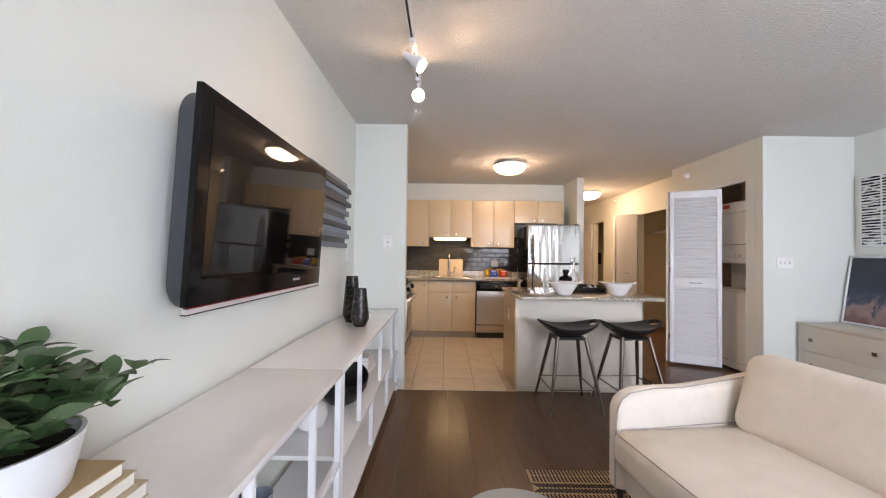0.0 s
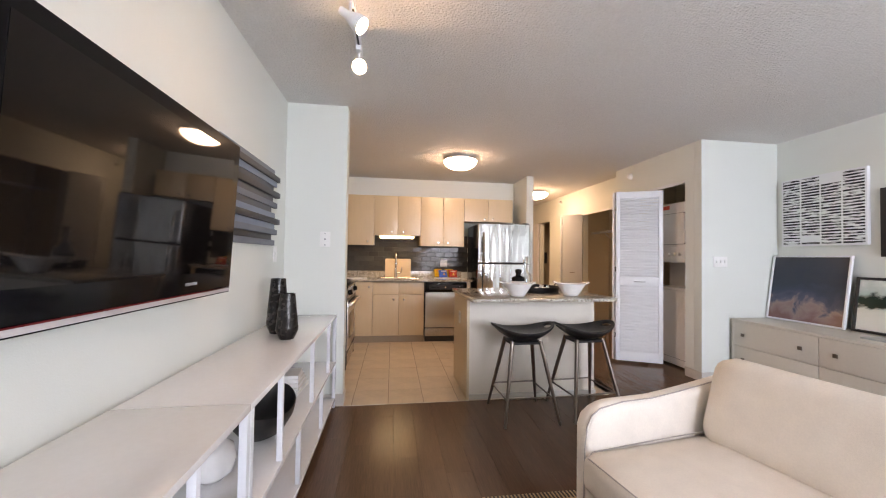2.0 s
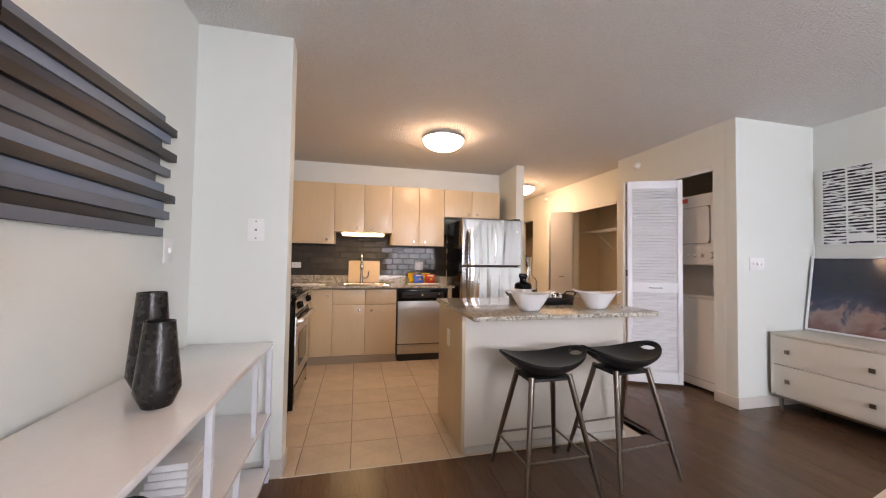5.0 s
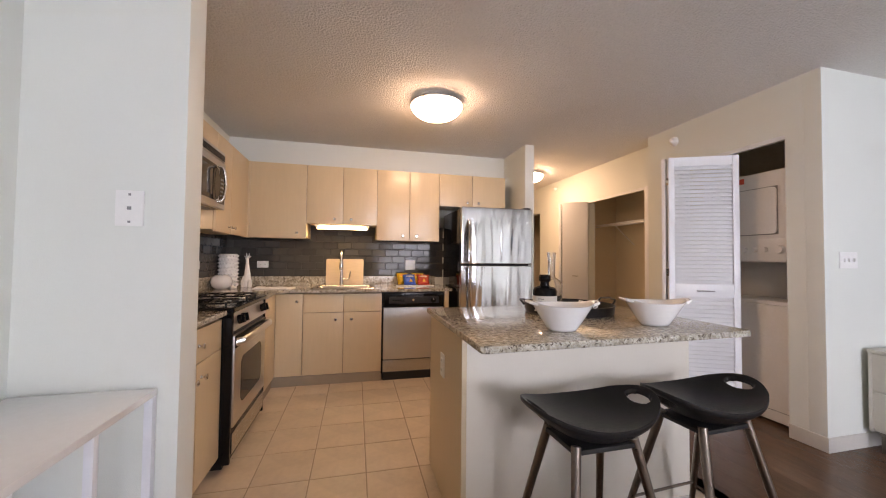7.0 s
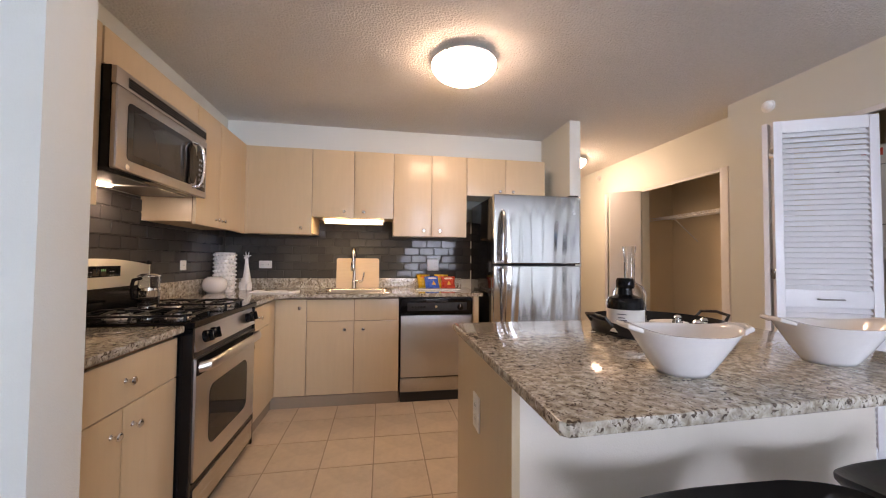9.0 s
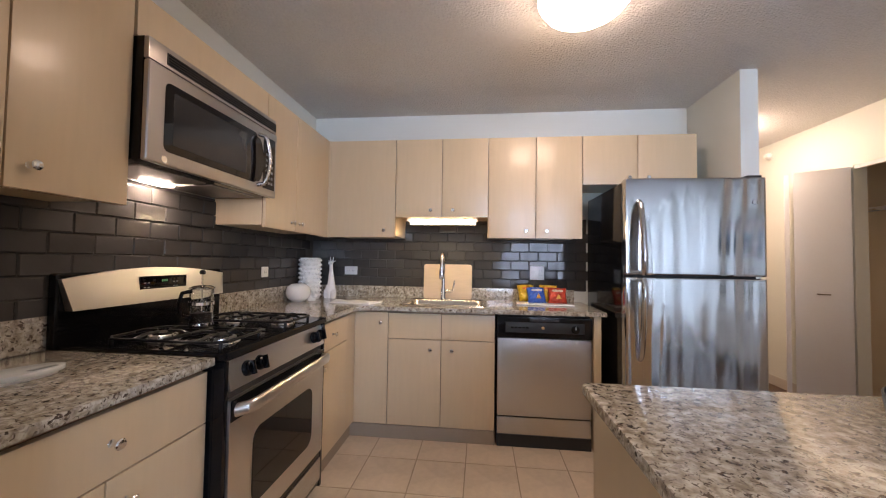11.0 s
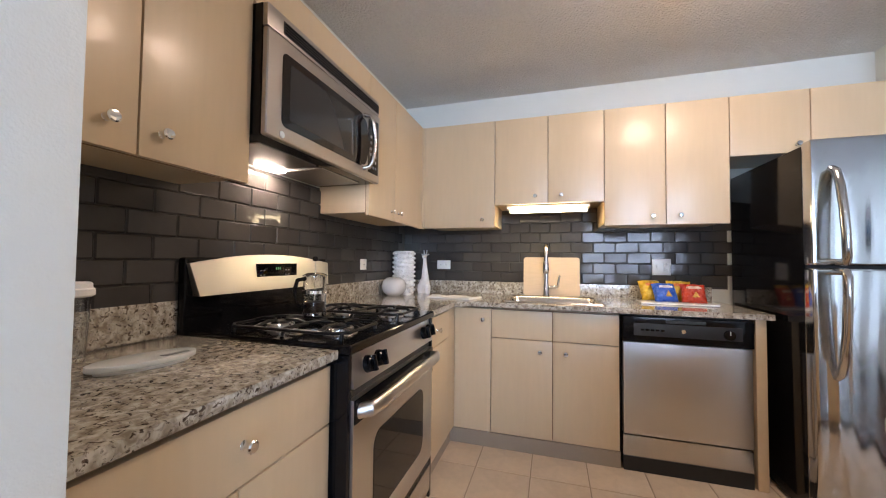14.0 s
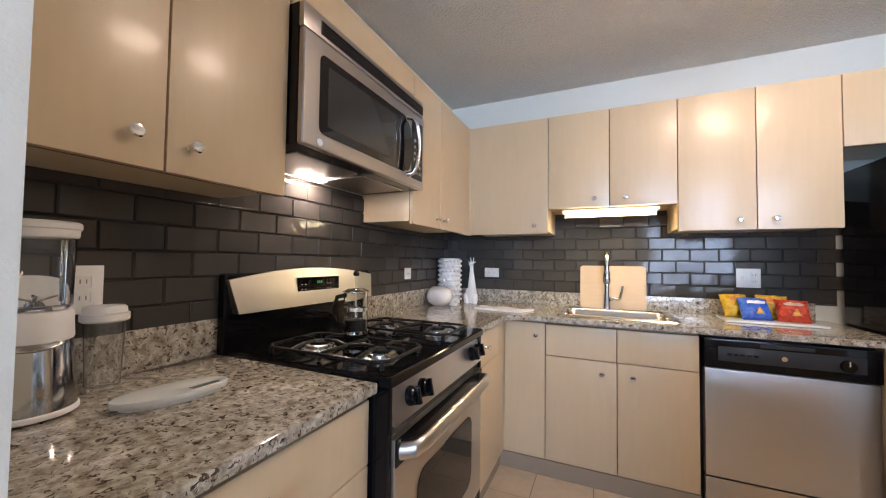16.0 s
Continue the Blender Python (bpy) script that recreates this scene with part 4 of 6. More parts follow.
# ---- on the island ----
def bowl_point(u, v, inner):
    """Oval serving bowl; u goes round, v from foot to rim."""
    a = u
    wave = 0.5 - 0.5 * math.cos(2 * a)
    rim_z = 0.110 + 0.016 * (1 - wave) ** 2
    rx, ry = 0.066 + (0.152 - 0.066) * v ** 0.92, 0.056 + (0.122 - 0.056) * v ** 0.92
    t = 0.007 if inner else 0.0
    return ((rx - t) * math.cos(a), (ry - t) * math.sin(a), v * rim_z + (0.010 * (1 - v) if inner else 0))


def bowl(at, turn):
    b = bmesh.new()
    n, m = 48, 10
    rings = [[b.verts.new(bowl_point(2 * math.pi * i / n, k / m, False)) for i in range(n)] for k in range(m + 1)]
    rings += [[b.verts.new(bowl_point(2 * math.pi * i / n, 1 - k / m, True)) for i in range(n)] for k in range(m + 1)]
    loft(b, rings, True, True)
    o = thing("serving_bowl", "white ceramic serving bowl with side handles", "bowl", "white bowls on the island")
    part("bowl", b, CERAM, o, "", 60)
    for sx in (-1, 1):
        part("handle", tube([(sx * 0.130, -0.055, 0.112), (sx * 0.162, -0.042, 0.121), (sx * 0.174, 0, 0.124), (sx * 0.162, 0.042, 0.121), (sx * 0.130, 0.055, 0.112)], 0.0065, 10), CERAM, o, "looped ceramic handle")
    o.matrix_basis = pose(*at, 0, 0, turn) @ Matrix.Diagonal((0.9, 0.9, 1.0, 1))
    return o


bowl((1.255, 2.752, 0.9145), -14)
bowl((1.768, 2.778, 0.9145), -18)

tr = thing("serving_tray", "round black metal tray with loop handles", "tray", at=(1.60, 3.24, 0.914))
part("base", lathe([(0, 0), (0.245, 0), (0.25, 0.004), (0.256, 0.05), (0.252, 0.052), (0.247, 0.008), (0, 0.006)], 56, at=(1.60, 3.24, 0.9145)), STOOLBLK, tr, "", 50)
for sx in (-1, 1):
    part("handle", tube([(1.60 + sx * 0.25, 3.17, 0.955), (1.60 + sx * 0.275, 3.175, 0.985), (1.60 + sx * 0.285, 3.24, 0.992), (1.60 + sx * 0.275, 3.305, 0.985), (1.60 + sx * 0.25, 3.31, 0.955)], 0.006, 10), STOOLBLK, tr, "black loop handle")
bt = thing("bottle", "squat dark bottle with a cream paper label", "bottle", at=(1.42, 3.19, 0.921))
part("body", lathe([(0, 0), (0.060, 0), (0.066, 0.006), (0.066, 0.125), (0.058, 0.140), (0.026, 0.152), (0.024, 0.178), (0, 0.178)], 36, at=(1.42, 3.19, 0.921)), BLACKG, bt)
part("label", lathe([(0.0668, 0.012), (0.0668, 0.098)], 36, at=(1.42, 3.19, 0.921)), mat("cream_paper", (0.68, 0.64, 0.58), rough=0.8), bt, "cream paper label")
INK = mat("ink", (0.05, 0.04, 0.06), rough=0.7)
for k, (w, h) in enumerate(((0.5, 0.003), (0.36, 0.003), (0.55, 0.007), (0.40, 0.006), (0.3, 0.002))):
    z = 0.921 + 0.080 - k * 0.013
    a0 = radians(222)
    bb = bmesh.new()
    vs = [[bb.verts.new((1.42 + 0.0672 * math.cos(a0 + w * (i / 6 - 0.5)), 3.19 + 0.0672 * math.sin(a0 + w * (i / 6 - 0.5)), z + dz)) for i in range(7)] for dz in (0, h)]
    for i in range(6):
        bb.faces.new((vs[0][i], vs[0][i + 1], vs[1][i + 1], vs[1][i]))
    part("print_line", bb, INK, bt)
part("cap", lathe([(0, 0.176), (0.030, 0.176), (0.033, 0.182), (0.033, 0.205), (0.028, 0.215), (0, 0.218)], 28, at=(1.42, 3.19, 0.921)), BLACKG, bt, "black screw cap")
dc = thing("decanter", "tall clear glass decanter with a narrow neck", "decanter", at=(1.545, 3.33, 0.921))
part("glass", lathe([(0, 0), (0.058, 0), (0.064, 0.01), (0.064, 0.145), (0.050, 0.175), (0.024, 0.19), (0.021, 0.20), (0.022, 0.30), (0.027, 0.345), (0.024, 0.345), (0.018, 0.30), (0.017, 0.20), (0.021, 0.187), (0.046, 0.17), (0.060, 0.143), (0.060, 0.013), (0.054, 0.008), (0, 0.008)], 36, at=(1.545, 3.33, 0.921)), CLEAR, dc, "", 60)
for x, y in ((1.63, 3.08), (1.70, 3.12), (1.66, 3.20)):
    sh = thing("shaker", "small polished steel shaker on the tray", "shaker", "shakers on the tray", at=(x, y, 0.921))
    part("body", lathe([(0, 0), (0.018, 0), (0.018, 0.04), (0.014, 0.05), (0.015, 0.058), (0.008, 0.066), (0, 0.067)], 20, at=(x, y, 0.921)), CHROME, sh)
lb = single("paper_napkin", cushion(1.66, 1.78, 3.26, 3.36, 0.9215, 0.945, 0.008, 0.004), PLATE, "folded cream napkin on the tray", "napkin", smooth=60)


# ---- on the worktops ----
CX, CY, CZ = -0.832, 3.150, 0.9145
bl = thing("blender", "countertop blender with steel base and clear jar", "blender", at=(CX, CY, CZ))
part("base", lathe([(0, 0.008), (0.056, 0.008), (0.056, 0.014), (0.054, 0.05), (0.048, 0.138), (0.046, 0.146), (0, 0.147)], 44, at=(CX, CY, CZ)), STEEL_V, bl, "brushed steel motor base")
part("foot_ring", lathe([(0, 0.002), (0.054, 0.002), (0.0585, 0.005), (0.0585, 0.013), (0.056, 0.0155), (0.0562, 0.0142), (0, 0.0142)], 44, at=(CX, CY, CZ)), WHITEM, bl, "white foot ring")
for k in range(3):
    part("foot", lathe([(0, 0), (0.008, 0), (0.008, 0.0022), (0, 0.0022)], 12, at=(CX + 0.044 * math.cos(2.1 * k), CY + 0.044 * math.sin(2.1 * k), CZ)), BLACKM, bl, "rubber foot")
part("collar", lathe([(0, 0.147), (0.0475, 0.147), (0.049, 0.152), (0.047, 0.200), (0.045, 0.205), (0, 0.205)], 44, at=(CX, CY, CZ)), WHITEM, bl, "white collar")
part("dial_plate", turned(lathe([(0, 0), (0.024, 0), (0.024, 0.004), (0.020, 0.006), (0, 0.006)], 32), pose(CX + 0.039, CY - 0.012, CZ + 0.142, 0, 48, -14) @ Matrix.Diagonal((0.55, 1.25, 1, 1))), STEEL_X, bl, "oval steel control plate")
part("jar", lathe([(0.040, 0.206), (0.045, 0.214), (0.047, 0.352), (0.0445, 0.352), (0.0425, 0.218), (0.0, 0.212)], 44, at=(CX, CY, CZ)), CLEAR, bl, "clear plastic jar", 60)
part("blade_hub", lathe([(0, 0.212), (0.016, 0.212), (0.010, 0.228), (0, 0.232)], 16, at=(CX, CY, CZ)), CHROME, bl)
for k in range(2):
    part("blade", tube([(CX - 0.026 * math.cos(1.2 + 1.57 * k), CY - 0.026 * math.sin(1.2 + 1.57 * k), CZ + 0.240), (CX, CY, CZ + 0.229), (CX + 0.026 * math.cos(1.2 + 1.57 * k), CY + 0.026 * math.sin(1.2 + 1.57 * k), CZ + 0.240)], 0.0022, 6), CHROME, bl, "steel blade")
for k in range(4):
    part("jar_rib", box(-0.003, 0.003, -0.006, 0.0, 0.225, 0.345, 0.001), CLEAR, bl).matrix_basis = pose(CX + 0.0425 * math.cos(k * 1.57 + 0.4), CY + 0.0425 * math.sin(k * 1.57 + 0.4), CZ, 0, 0, math.degrees(k * 1.57 + 0.4) + 90)
part("lid", lathe([(0, 0.350), (0.048, 0.350), (0.050, 0.354), (0.0505, 0.366), (0.053, 0.369), (0.053, 0.379), (0.049, 0.383), (0, 0.384)], 44, at=(CX, CY, CZ)), WHITEM, bl, "white lid")
bl.scale = (1.2, 1.2, 1.0)
UX, UY = -0.890, 3.286
cu = thing("blending_cup", "clear plastic cup with a white lid", "cup", at=(UX, UY, CZ))
part("cup", lathe([(0, 0), (0.030, 0), (0.032, 0.005), (0.039, 0.164), (0.0365, 0.164), (0.0295, 0.009), (0, 0.007)], 36, at=(UX, UY, CZ)), CLEAR, cu, "", 60)
part("lid", lathe([(0, 0.160), (0.0405, 0.160), (0.0455, 0.164), (0.0455, 0.179), (0.041, 0.182), (0.040, 0.193), (0.036, 0.197), (0, 0.198)], 36, at=(UX, UY, CZ)), WHITEM, cu, "white plastic lid")
SX, SY = -0.680, 3.325
sc = thing("kitchen_scale", "flat oval white glass kitchen scale", "scale", at=(SX, SY, CZ))
o = [(SX + 0.054 * math.cos(a) + 0.020 * math.sin(a), SY + 0.106 * math.sin(a)) for a in [2 * math.pi * k / 44 for k in range(44)]]
part("platform", prism(o, CZ + 0.008, CZ + 0.022, 0.003), mat("frosted_white", (0.66, 0.69, 0.68), rough=0.18, coat=0.3), sc, "white glass platform")
part("underside", prism([(SX + (x - SX) * 0.86, SY + (y - SY) * 0.86) for x, y in o], CZ, CZ + 0.0078), PLATE, sc)
part("readout", prism([(SX + 0.028, SY + 0.015), (SX + 0.042, SY + 0.018), (SX + 0.046, SY + 0.074), (SX + 0.032, SY + 0.076)], CZ + 0.0222, CZ + 0.0235), mat("lcd", (0.10, 0.11, 0.11), rough=0.3), sc, "dark readout strip")
FX, FY, FZ = -0.655, 3.930, 0.9545
fp = thing("french_press", "glass french press with steel band and black handle", "coffee press", at=(FX, FY, FZ))
part("beaker", lathe([(0, 0.004), (0.042, 0.004), (0.044, 0.012), (0.044, 0.150), (0.048, 0.156), (0.045, 0.156), (0.041, 0.15), (0.041, 0.016), (0, 0.010)], 32, at=(FX, FY, FZ)), CLEAR, fp, "clear glass beaker", 60)
part("coffee", lathe([(0, 0.012), (0.040, 0.012), (0.040, 0.052), (0, 0.052)], 32, at=(FX, FY, FZ)), mat("grounds", (0.03, 0.018, 0.012), rough=0.6), fp, "dark coffee")
for z in (0.0, 0.085):
    part("band", lathe([(0.0455, z), (0.0465, z), (0.0465, z + 0.012), (0.0455, z + 0.012)], 32, at=(FX, FY, FZ)), CHROME, fp, "chrome band")
part("lid", lathe([(0, 0.152), (0.046, 0.152), (0.047, 0.158), (0.030, 0.166), (0, 0.168)], 28, at=(FX, FY, FZ)), CHROME, fp, "chrome lid")
part("plunger", tube([(FX, FY, FZ + 0.06), (FX, FY, FZ + 0.215)], 0.0028, 8), CHROME, fp, "thin plunger rod")
part("plunger_knob", lathe([(0, 0.212), (0.010, 0.214), (0.012, 0.222), (0.008, 0.231), (0, 0.233)], 16, at=(FX, FY, FZ)), BLACKG, fp, "black knob")
part("handle", tube([(FX - 0.01, FY - 0.045, FZ + 0.145), (FX - 0.02, FY - 0.080, FZ + 0.140), (FX - 0.022, FY - 0.092, FZ + 0.105), (FX - 0.02, FY - 0.082, FZ + 0.05), (FX - 0.01, FY - 0.046, FZ + 0.035)], 0.008, 10), BLACKG, fp, "black handle")

# tall studded vase, round vase, giraffe, small figure
b = lathe([(0, 0), (0.078, 0), (0.082, 0.01), (0.082, 0.325), (0.078, 0.335), (0.070, 0.333), (0.070, 0.03), (0, 0.03)], 44, at=(-0.875, 5.345, 0.9145))
for k in range(9):
    for i in range(18):
        a = 2 * math.pi * (i + 0.5 * (k % 2)) / 18
        bmesh.ops.create_icosphere(b, subdivisions=1, radius=0.0115, matrix=Matrix.Translation((-0.875 + 0.083 * math.cos(a), 5.345 + 0.083 * math.sin(a), 0.9145 + 0.03 + k * 0.0355)))
single("vase", b, CERAM, "tall white ceramic vase with raised studs", "vase", smooth=50)
single("vase", lathe([(0, 0), (0.05, 0), (0.083, 0.03), (0.092, 0.068), (0.082, 0.108), (0.052, 0.132), (0.046, 0.130), (0.070, 0.105), (0.078, 0.068), (0, 0.02)], 40, at=(-0.868, 5.145, 0.9145)), CERAM, "round white glossy ceramic vase on granite", "vase", smooth=60)
GX, GY, GZ = -0.715, 5.40, 0.9145
b = tube([(GX, GY, GZ + 0.06), (GX, GY, GZ + 0.13), (GX - 0.002, GY - 0.004, GZ + 0.24), (GX - 0.002, GY - 0.006, GZ + 0.29)], [0.040, 0.030, 0.015, 0.013], 18)
lathe([(0, 0), (0.026, 0), (0.034, 0.03), (0.04, 0.07), (0.03, 0.11), (0, 0.12)], 20, b, (GX - 0.012, GY, GZ))
lathe([(0, 0), (0.020, 0), (0.026, 0.03), (0.022, 0.07), (0, 0.08)], 16, b, (GX + 0.026, GY - 0.012, GZ))
lathe([(0, 0), (0.020, 0), (0.026, 0.03), (0.022, 0.07), (0, 0.08)], 16, b, (GX - 0.034, GY - 0.012, GZ))
tube([(GX - 0.002, GY + 0.006, GZ + 0.295), (GX - 0.002, GY - 0.02, GZ + 0.300), (GX - 0.002, GY - 0.045, GZ + 0.290)], [0.014, 0.017, 0.010], 14, b)
for sx in (-1, 1):
    tube([(GX + sx * 0.008, GY, GZ + 0.305), (GX + sx * 0.013, GY + 0.002, GZ + 0.345)], [0.006, 0.003], 8, b)
    tube([(GX + sx * 0.008, GY, GZ + 0.303), (GX + sx * 0.032, GY, GZ + 0.312)], [0.006, 0.003], 8, b)
single("figurine", b, CERAM, "white ceramic long-necked animal figurine", "figurine", smooth=60)
b = lathe([(0, 0), (0.03, 0), (0.036, 0.02), (0.026, 0.046), (0, 0.054)], 20, at=(-0.785, 5.20, 0.9145))
lathe([(0, 0), (0.018, 0.004), (0.022, 0.02), (0.012, 0.036), (0, 0.038)], 16, b, (-0.755, 5.185, 0.935))
single("figurine", b, CERAM, "small white ceramic resting animal figurine", "figurine", smooth=60)
# folded towel
b = two_skins(24, 14, lambda u, v: (-0.40 + 0.155 * u + 0.03 * v, 5.14 + 0.075 * v - 0.02 * u, 0.9225 + 0.010 * math.exp(-3 * (v + 0.3) ** 2) + 0.004 * math.sin(5 * u + 3 * v)),
              lambda u, v: (-0.40 + 0.155 * u + 0.03 * v, 5.14 + 0.075 * v - 0.02 * u, 0.9146), lambda u, v: True)
single("tea_towel", b, mat("linen", (0.72, 0.70, 0.68), rough=0.9, fine=0.05, fscale=300, bump=0.0008, bscale=500), "folded white linen towel on the worktop", "towel", smooth=60)
# cutting board leaning on the wall
cb = box(-0.205, 0.205, -0.009, 0.009, 0, 0.295)
bmesh.ops.bevel(cb, geom=[e for e in cb.edges if abs(e.verts[0].co.y - e.verts[1].co.y) > 0.001], offset=0.02, segments=4, profile=0.5, affect="EDGES")
cbo = single("cutting_board", cb, mat("pale_board", (0.62, 0.47, 0.31), rough=0.5, var=0.05, fine=0.06, fscale=12, stretch=(1, 1, 8)), "pale wooden cutting board leaning behind the tap", "cutting board")
cbo.matrix_basis = pose(0.250, 5.552, 0.9145, -4, 0, 0)

# ---- snack tray ----
single("plate", prism([(0.80, 5.26), (1.22, 5.24), (1.235, 5.47), (0.815, 5.49)], 0.9146, 0.926, 0.004), CERAM, "flat white rectangular serving plate", "plate")


def snack_bag(x, y, z, w, h, turn, tilt, colour, second, label):
    """A pillow bag with crimped ends and a pale blot for its print."""
    def top(u, v):
        t = 0.5 * 0.075 * max(0.0, (1 - u ** 4) * (1 - abs(v) ** 3)) ** 0.6
        return (u * w / 2 * (1 - 0.06 * (1 - v * v)), -t - 0.002 - 0.009 * noise.noise(Vector((u * 4 + x * 9, v * 4, y))), h / 2 + v * h / 2)

    def bottom(u, v):
        p = top(u, v)
        return (p[0], -p[1] * 0.8 + 0.001, p[2])
    o = thing("snack_bag", label, "snack bag", "snack bags on the plate")
    foil = mat("foil_" + label.split()[0], colour, rough=0.28, var=0.10, scale=9, fine=0.05, bump=0.004, bscale=28, coat=0.3)
    part("bag", two_skins(22, 26, top, bottom, lambda u, v: True), foil, o, "", 60)
    patch = two_skins(14, 10, lambda u, v: (lambda p: (p[0], p[1] - 0.003, p[2]))(top(u * 0.62, 0.38 + 0.20 * v)), lambda u, v: (lambda p: (p[0], p[1] - 0.001, p[2]))(top(u * 0.62, 0.38 + 0.20 * v)), lambda u, v: abs(v) < 0.9 - 0.4 * u * u)
    part("print_patch", patch, mat("print_" + label.split()[0], second, rough=0.3, coat=0.3), o, "", 60)
    patch = two_skins(10, 10, lambda u, v: (lambda p: (p[0], p[1] - 0.003, p[2]))(top(0.1 + u * 0.30, -0.40 + 0.26 * v)), lambda u, v: (lambda p: (p[0], p[1] - 0.001, p[2]))(top(0.1 + u * 0.30, -0.40 + 0.26 * v)), lambda u, v: abs(u) < 0.55 - 0.45 * v)
    part("print_patch", patch, mat("chip_" + label.split()[0], (0.72, 0.38, 0.06), rough=0.35), o, "", 60)
    o.matrix_basis = pose(x, y, z, tilt, 0, turn)
    return o


snack_bag(0.965, 5.335, 0.928, 0.140, 0.128, 8, -32, (0.03, 0.12, 0.55), (0.75, 0.75, 0.78), "blue glossy foil snack bag with pale print")
snack_bag(1.115, 5.325, 0.928, 0.138, 0.126, -6, -32, (0.55, 0.05, 0.02), (0.72, 0.55, 0.45), "red glossy foil snack bag with pale print")
snack_bag(0.905, 5.415, 0.928, 0.140, 0.140, 14, -28, (0.62, 0.38, 0.02), (0.70, 0.20, 0.05), "yellow foil snack bag behind the others")
snack_bag(1.06, 5.425, 0.928, 0.140, 0.140, -10, -28, (0.64, 0.40, 0.03), (0.70, 0.20, 0.05), "amber foil snack bag behind the others")


# ---- wall plates ----
def wall_plate(name, face, a, z, w, h, at, holes, label, category="outlet"):
    """A plastic plate on a wall. face: 'y' looks to -y, 'x' to +x, '-x' to -x. holes: slots or toggles (kind, da, dz)."""
    o = thing(name, label, category)

    def put(bm):
        m = {"y": pose(a, at, z, 0, 0, 0), "x": pose(at, a, z, 0, 0, 90), "-x": pose(at, a, z, 0, 0, -90)}[face]
        return turned(bm, m)
    part("plate", put(box(-w / 2, w / 2, -0.006, 0.0, -h / 2, h / 2, 0.002)), PLATE, o)
    for kind, da, dz in holes:
        if kind == "toggle":
            part("toggle", put(box(da - 0.006, da + 0.006, -0.016, -0.0062, dz - 0.012, dz + 0.012, 0.002)), PLATE, o)
        elif kind == "jack":
            part("socket", put(box(da - 0.006, da + 0.006, -0.010, -0.0062, dz - 0.006, dz + 0.006, 0.002)), KEY_GREY, o, "grey socket")
        elif kind == "screw":
            part("screw", put(box(da - 0.004, da + 0.004, -0.0075, -0.0062, dz - 0.004, dz + 0.004, 0.001)), KEY_GREY, o)
        else:
            part("socket", put(box(da - 0.015, da + 0.015, -0.0082, -0.0062, dz - 0.013, dz + 0.013, 0.003)), PLATE, o, "pale socket face")
            for s in (-0.006, 0.006):
                part("slot", put(box(da + s - 0.0012, da + s + 0.0012, -0.0088, -0.0083, dz - 0.005, dz + 0.005)), KEY_GREY, o)
    return o


wall_plate("outlet", "y", -0.615, 1.143, 0.115, 0.072, YB - 0.0115, (("slot", -0.022, 0), ("slot", 0.022, 0)), "white horizontal power outlet on dark tiles")
wall_plate("outlet", "y", 1.0, 1.147, 0.118, 0.116, YB - 0.0115, (("toggle", -0.027, 0), ("slot", 0.027, 0.02), ("slot", 0.027, -0.02)), "white switch and outlet plate on dark tiles")
wall_plate("outlet", "x", 4.86, 1.145, 0.075, 0.072, -0.9685, (("slot", 0, 0),), "white power outlet on dark tiles")
wall_plate("outlet", "x", 3.20, 1.147, 0.22, 0.118, -0.9685, (("slot", -0.07, 0.02), ("slot", -0.07, -0.02), ("toggle", 0, 0), ("slot", 0.07, 0.02), ("slot", 0.07, -0.02)), "wide white outlet plate beside the blender")
wall_plate("phone_socket", "y", -0.402, 1.385, 0.085, 0.125, 2.82, (("screw", 0, 0.048), ("jack", 0, 0), ("screw", 0, -0.048)), "white wall plate with a phone jack", "socket")
wall_plate("light_switch", "x", 2.575, 1.255, 0.075, 0.118, XL, (("toggle", 0, 0),), "white light switch on the living room wall", "switch")
wall_plate("light_switch", "y", 3.555, 1.24, 0.165, 0.108, 3.02, (("toggle", -0.046, 0), ("toggle", 0, 0), ("toggle", 0.046, 0)), "white triple light switch plate", "switch")
wall_plate("outlet", "-x", 3.17, 0.667, 0.075, 0.118, 0.822, (("slot", 0, 0.024), ("slot", 0, -0.024)), "white power outlet on the island end")


def detector(x, y, z, r, label):
    d = thing("motion_detector", label, "detector", "wall detectors", at=(x, y, z))
    part("base", turned(lathe([(0, 0), (r, 0), (r, 0.012), (r * 0.8, 0.02), (0, 0.02)], 24), pose(x, y, z, 0, -90, 0)), PLATE, d)
    part("dome", turned(lathe([(r * 0.72, 0.018), (r * 0.70, 0.04), (r * 0.45, 0.058), (0, 0.064)], 24), pose(x, y, z, 0, -90, 0) @ pose(0, 0, 0, 18, 0, 0)), PLATE, d)


detector(3.34, 4.14, 2.375, 0.045, "small white round detector on the closet wall")
detector(3.57, 6.62, 2.395, 0.04, "small white round detector on the hallway wall")

# ---- laundry closet ----
LX, LY0, LY1 = 3.465, 3.275, 3.955
ws = thing("washing_machine", "white stacked washing machine in the closet", "washer", at=(3.8, 3.6, 0))
part("body", box(LX, 4.20, LY0, LY1, 0.02, 0.895, 0.012, 3), WHITEM, ws)
part("lid", box(LX - 0.004, 4.20, LY0 - 0.002, LY1 + 0.002, 0.897, 0.925, 0.008), WHITEM, ws, "white top lid")
part("seam", box(LX - 0.001, LX + 0.002, LY0 + 0.02, LY1 - 0.02, 0.10, 0.104), KEY_GREY, ws)
for y in (LY0 + 0.06, LY1 - 0.06):
    part("foot", tube([(LX + 0.05, y, 0), (LX + 0.05, y, 0.03)], 0.018, 12), BLACKM, ws)
dy = thing("clothes_dryer", "white clothes dryer stacked over the washer", "dryer", at=(3.8, 3.6, 0.925))
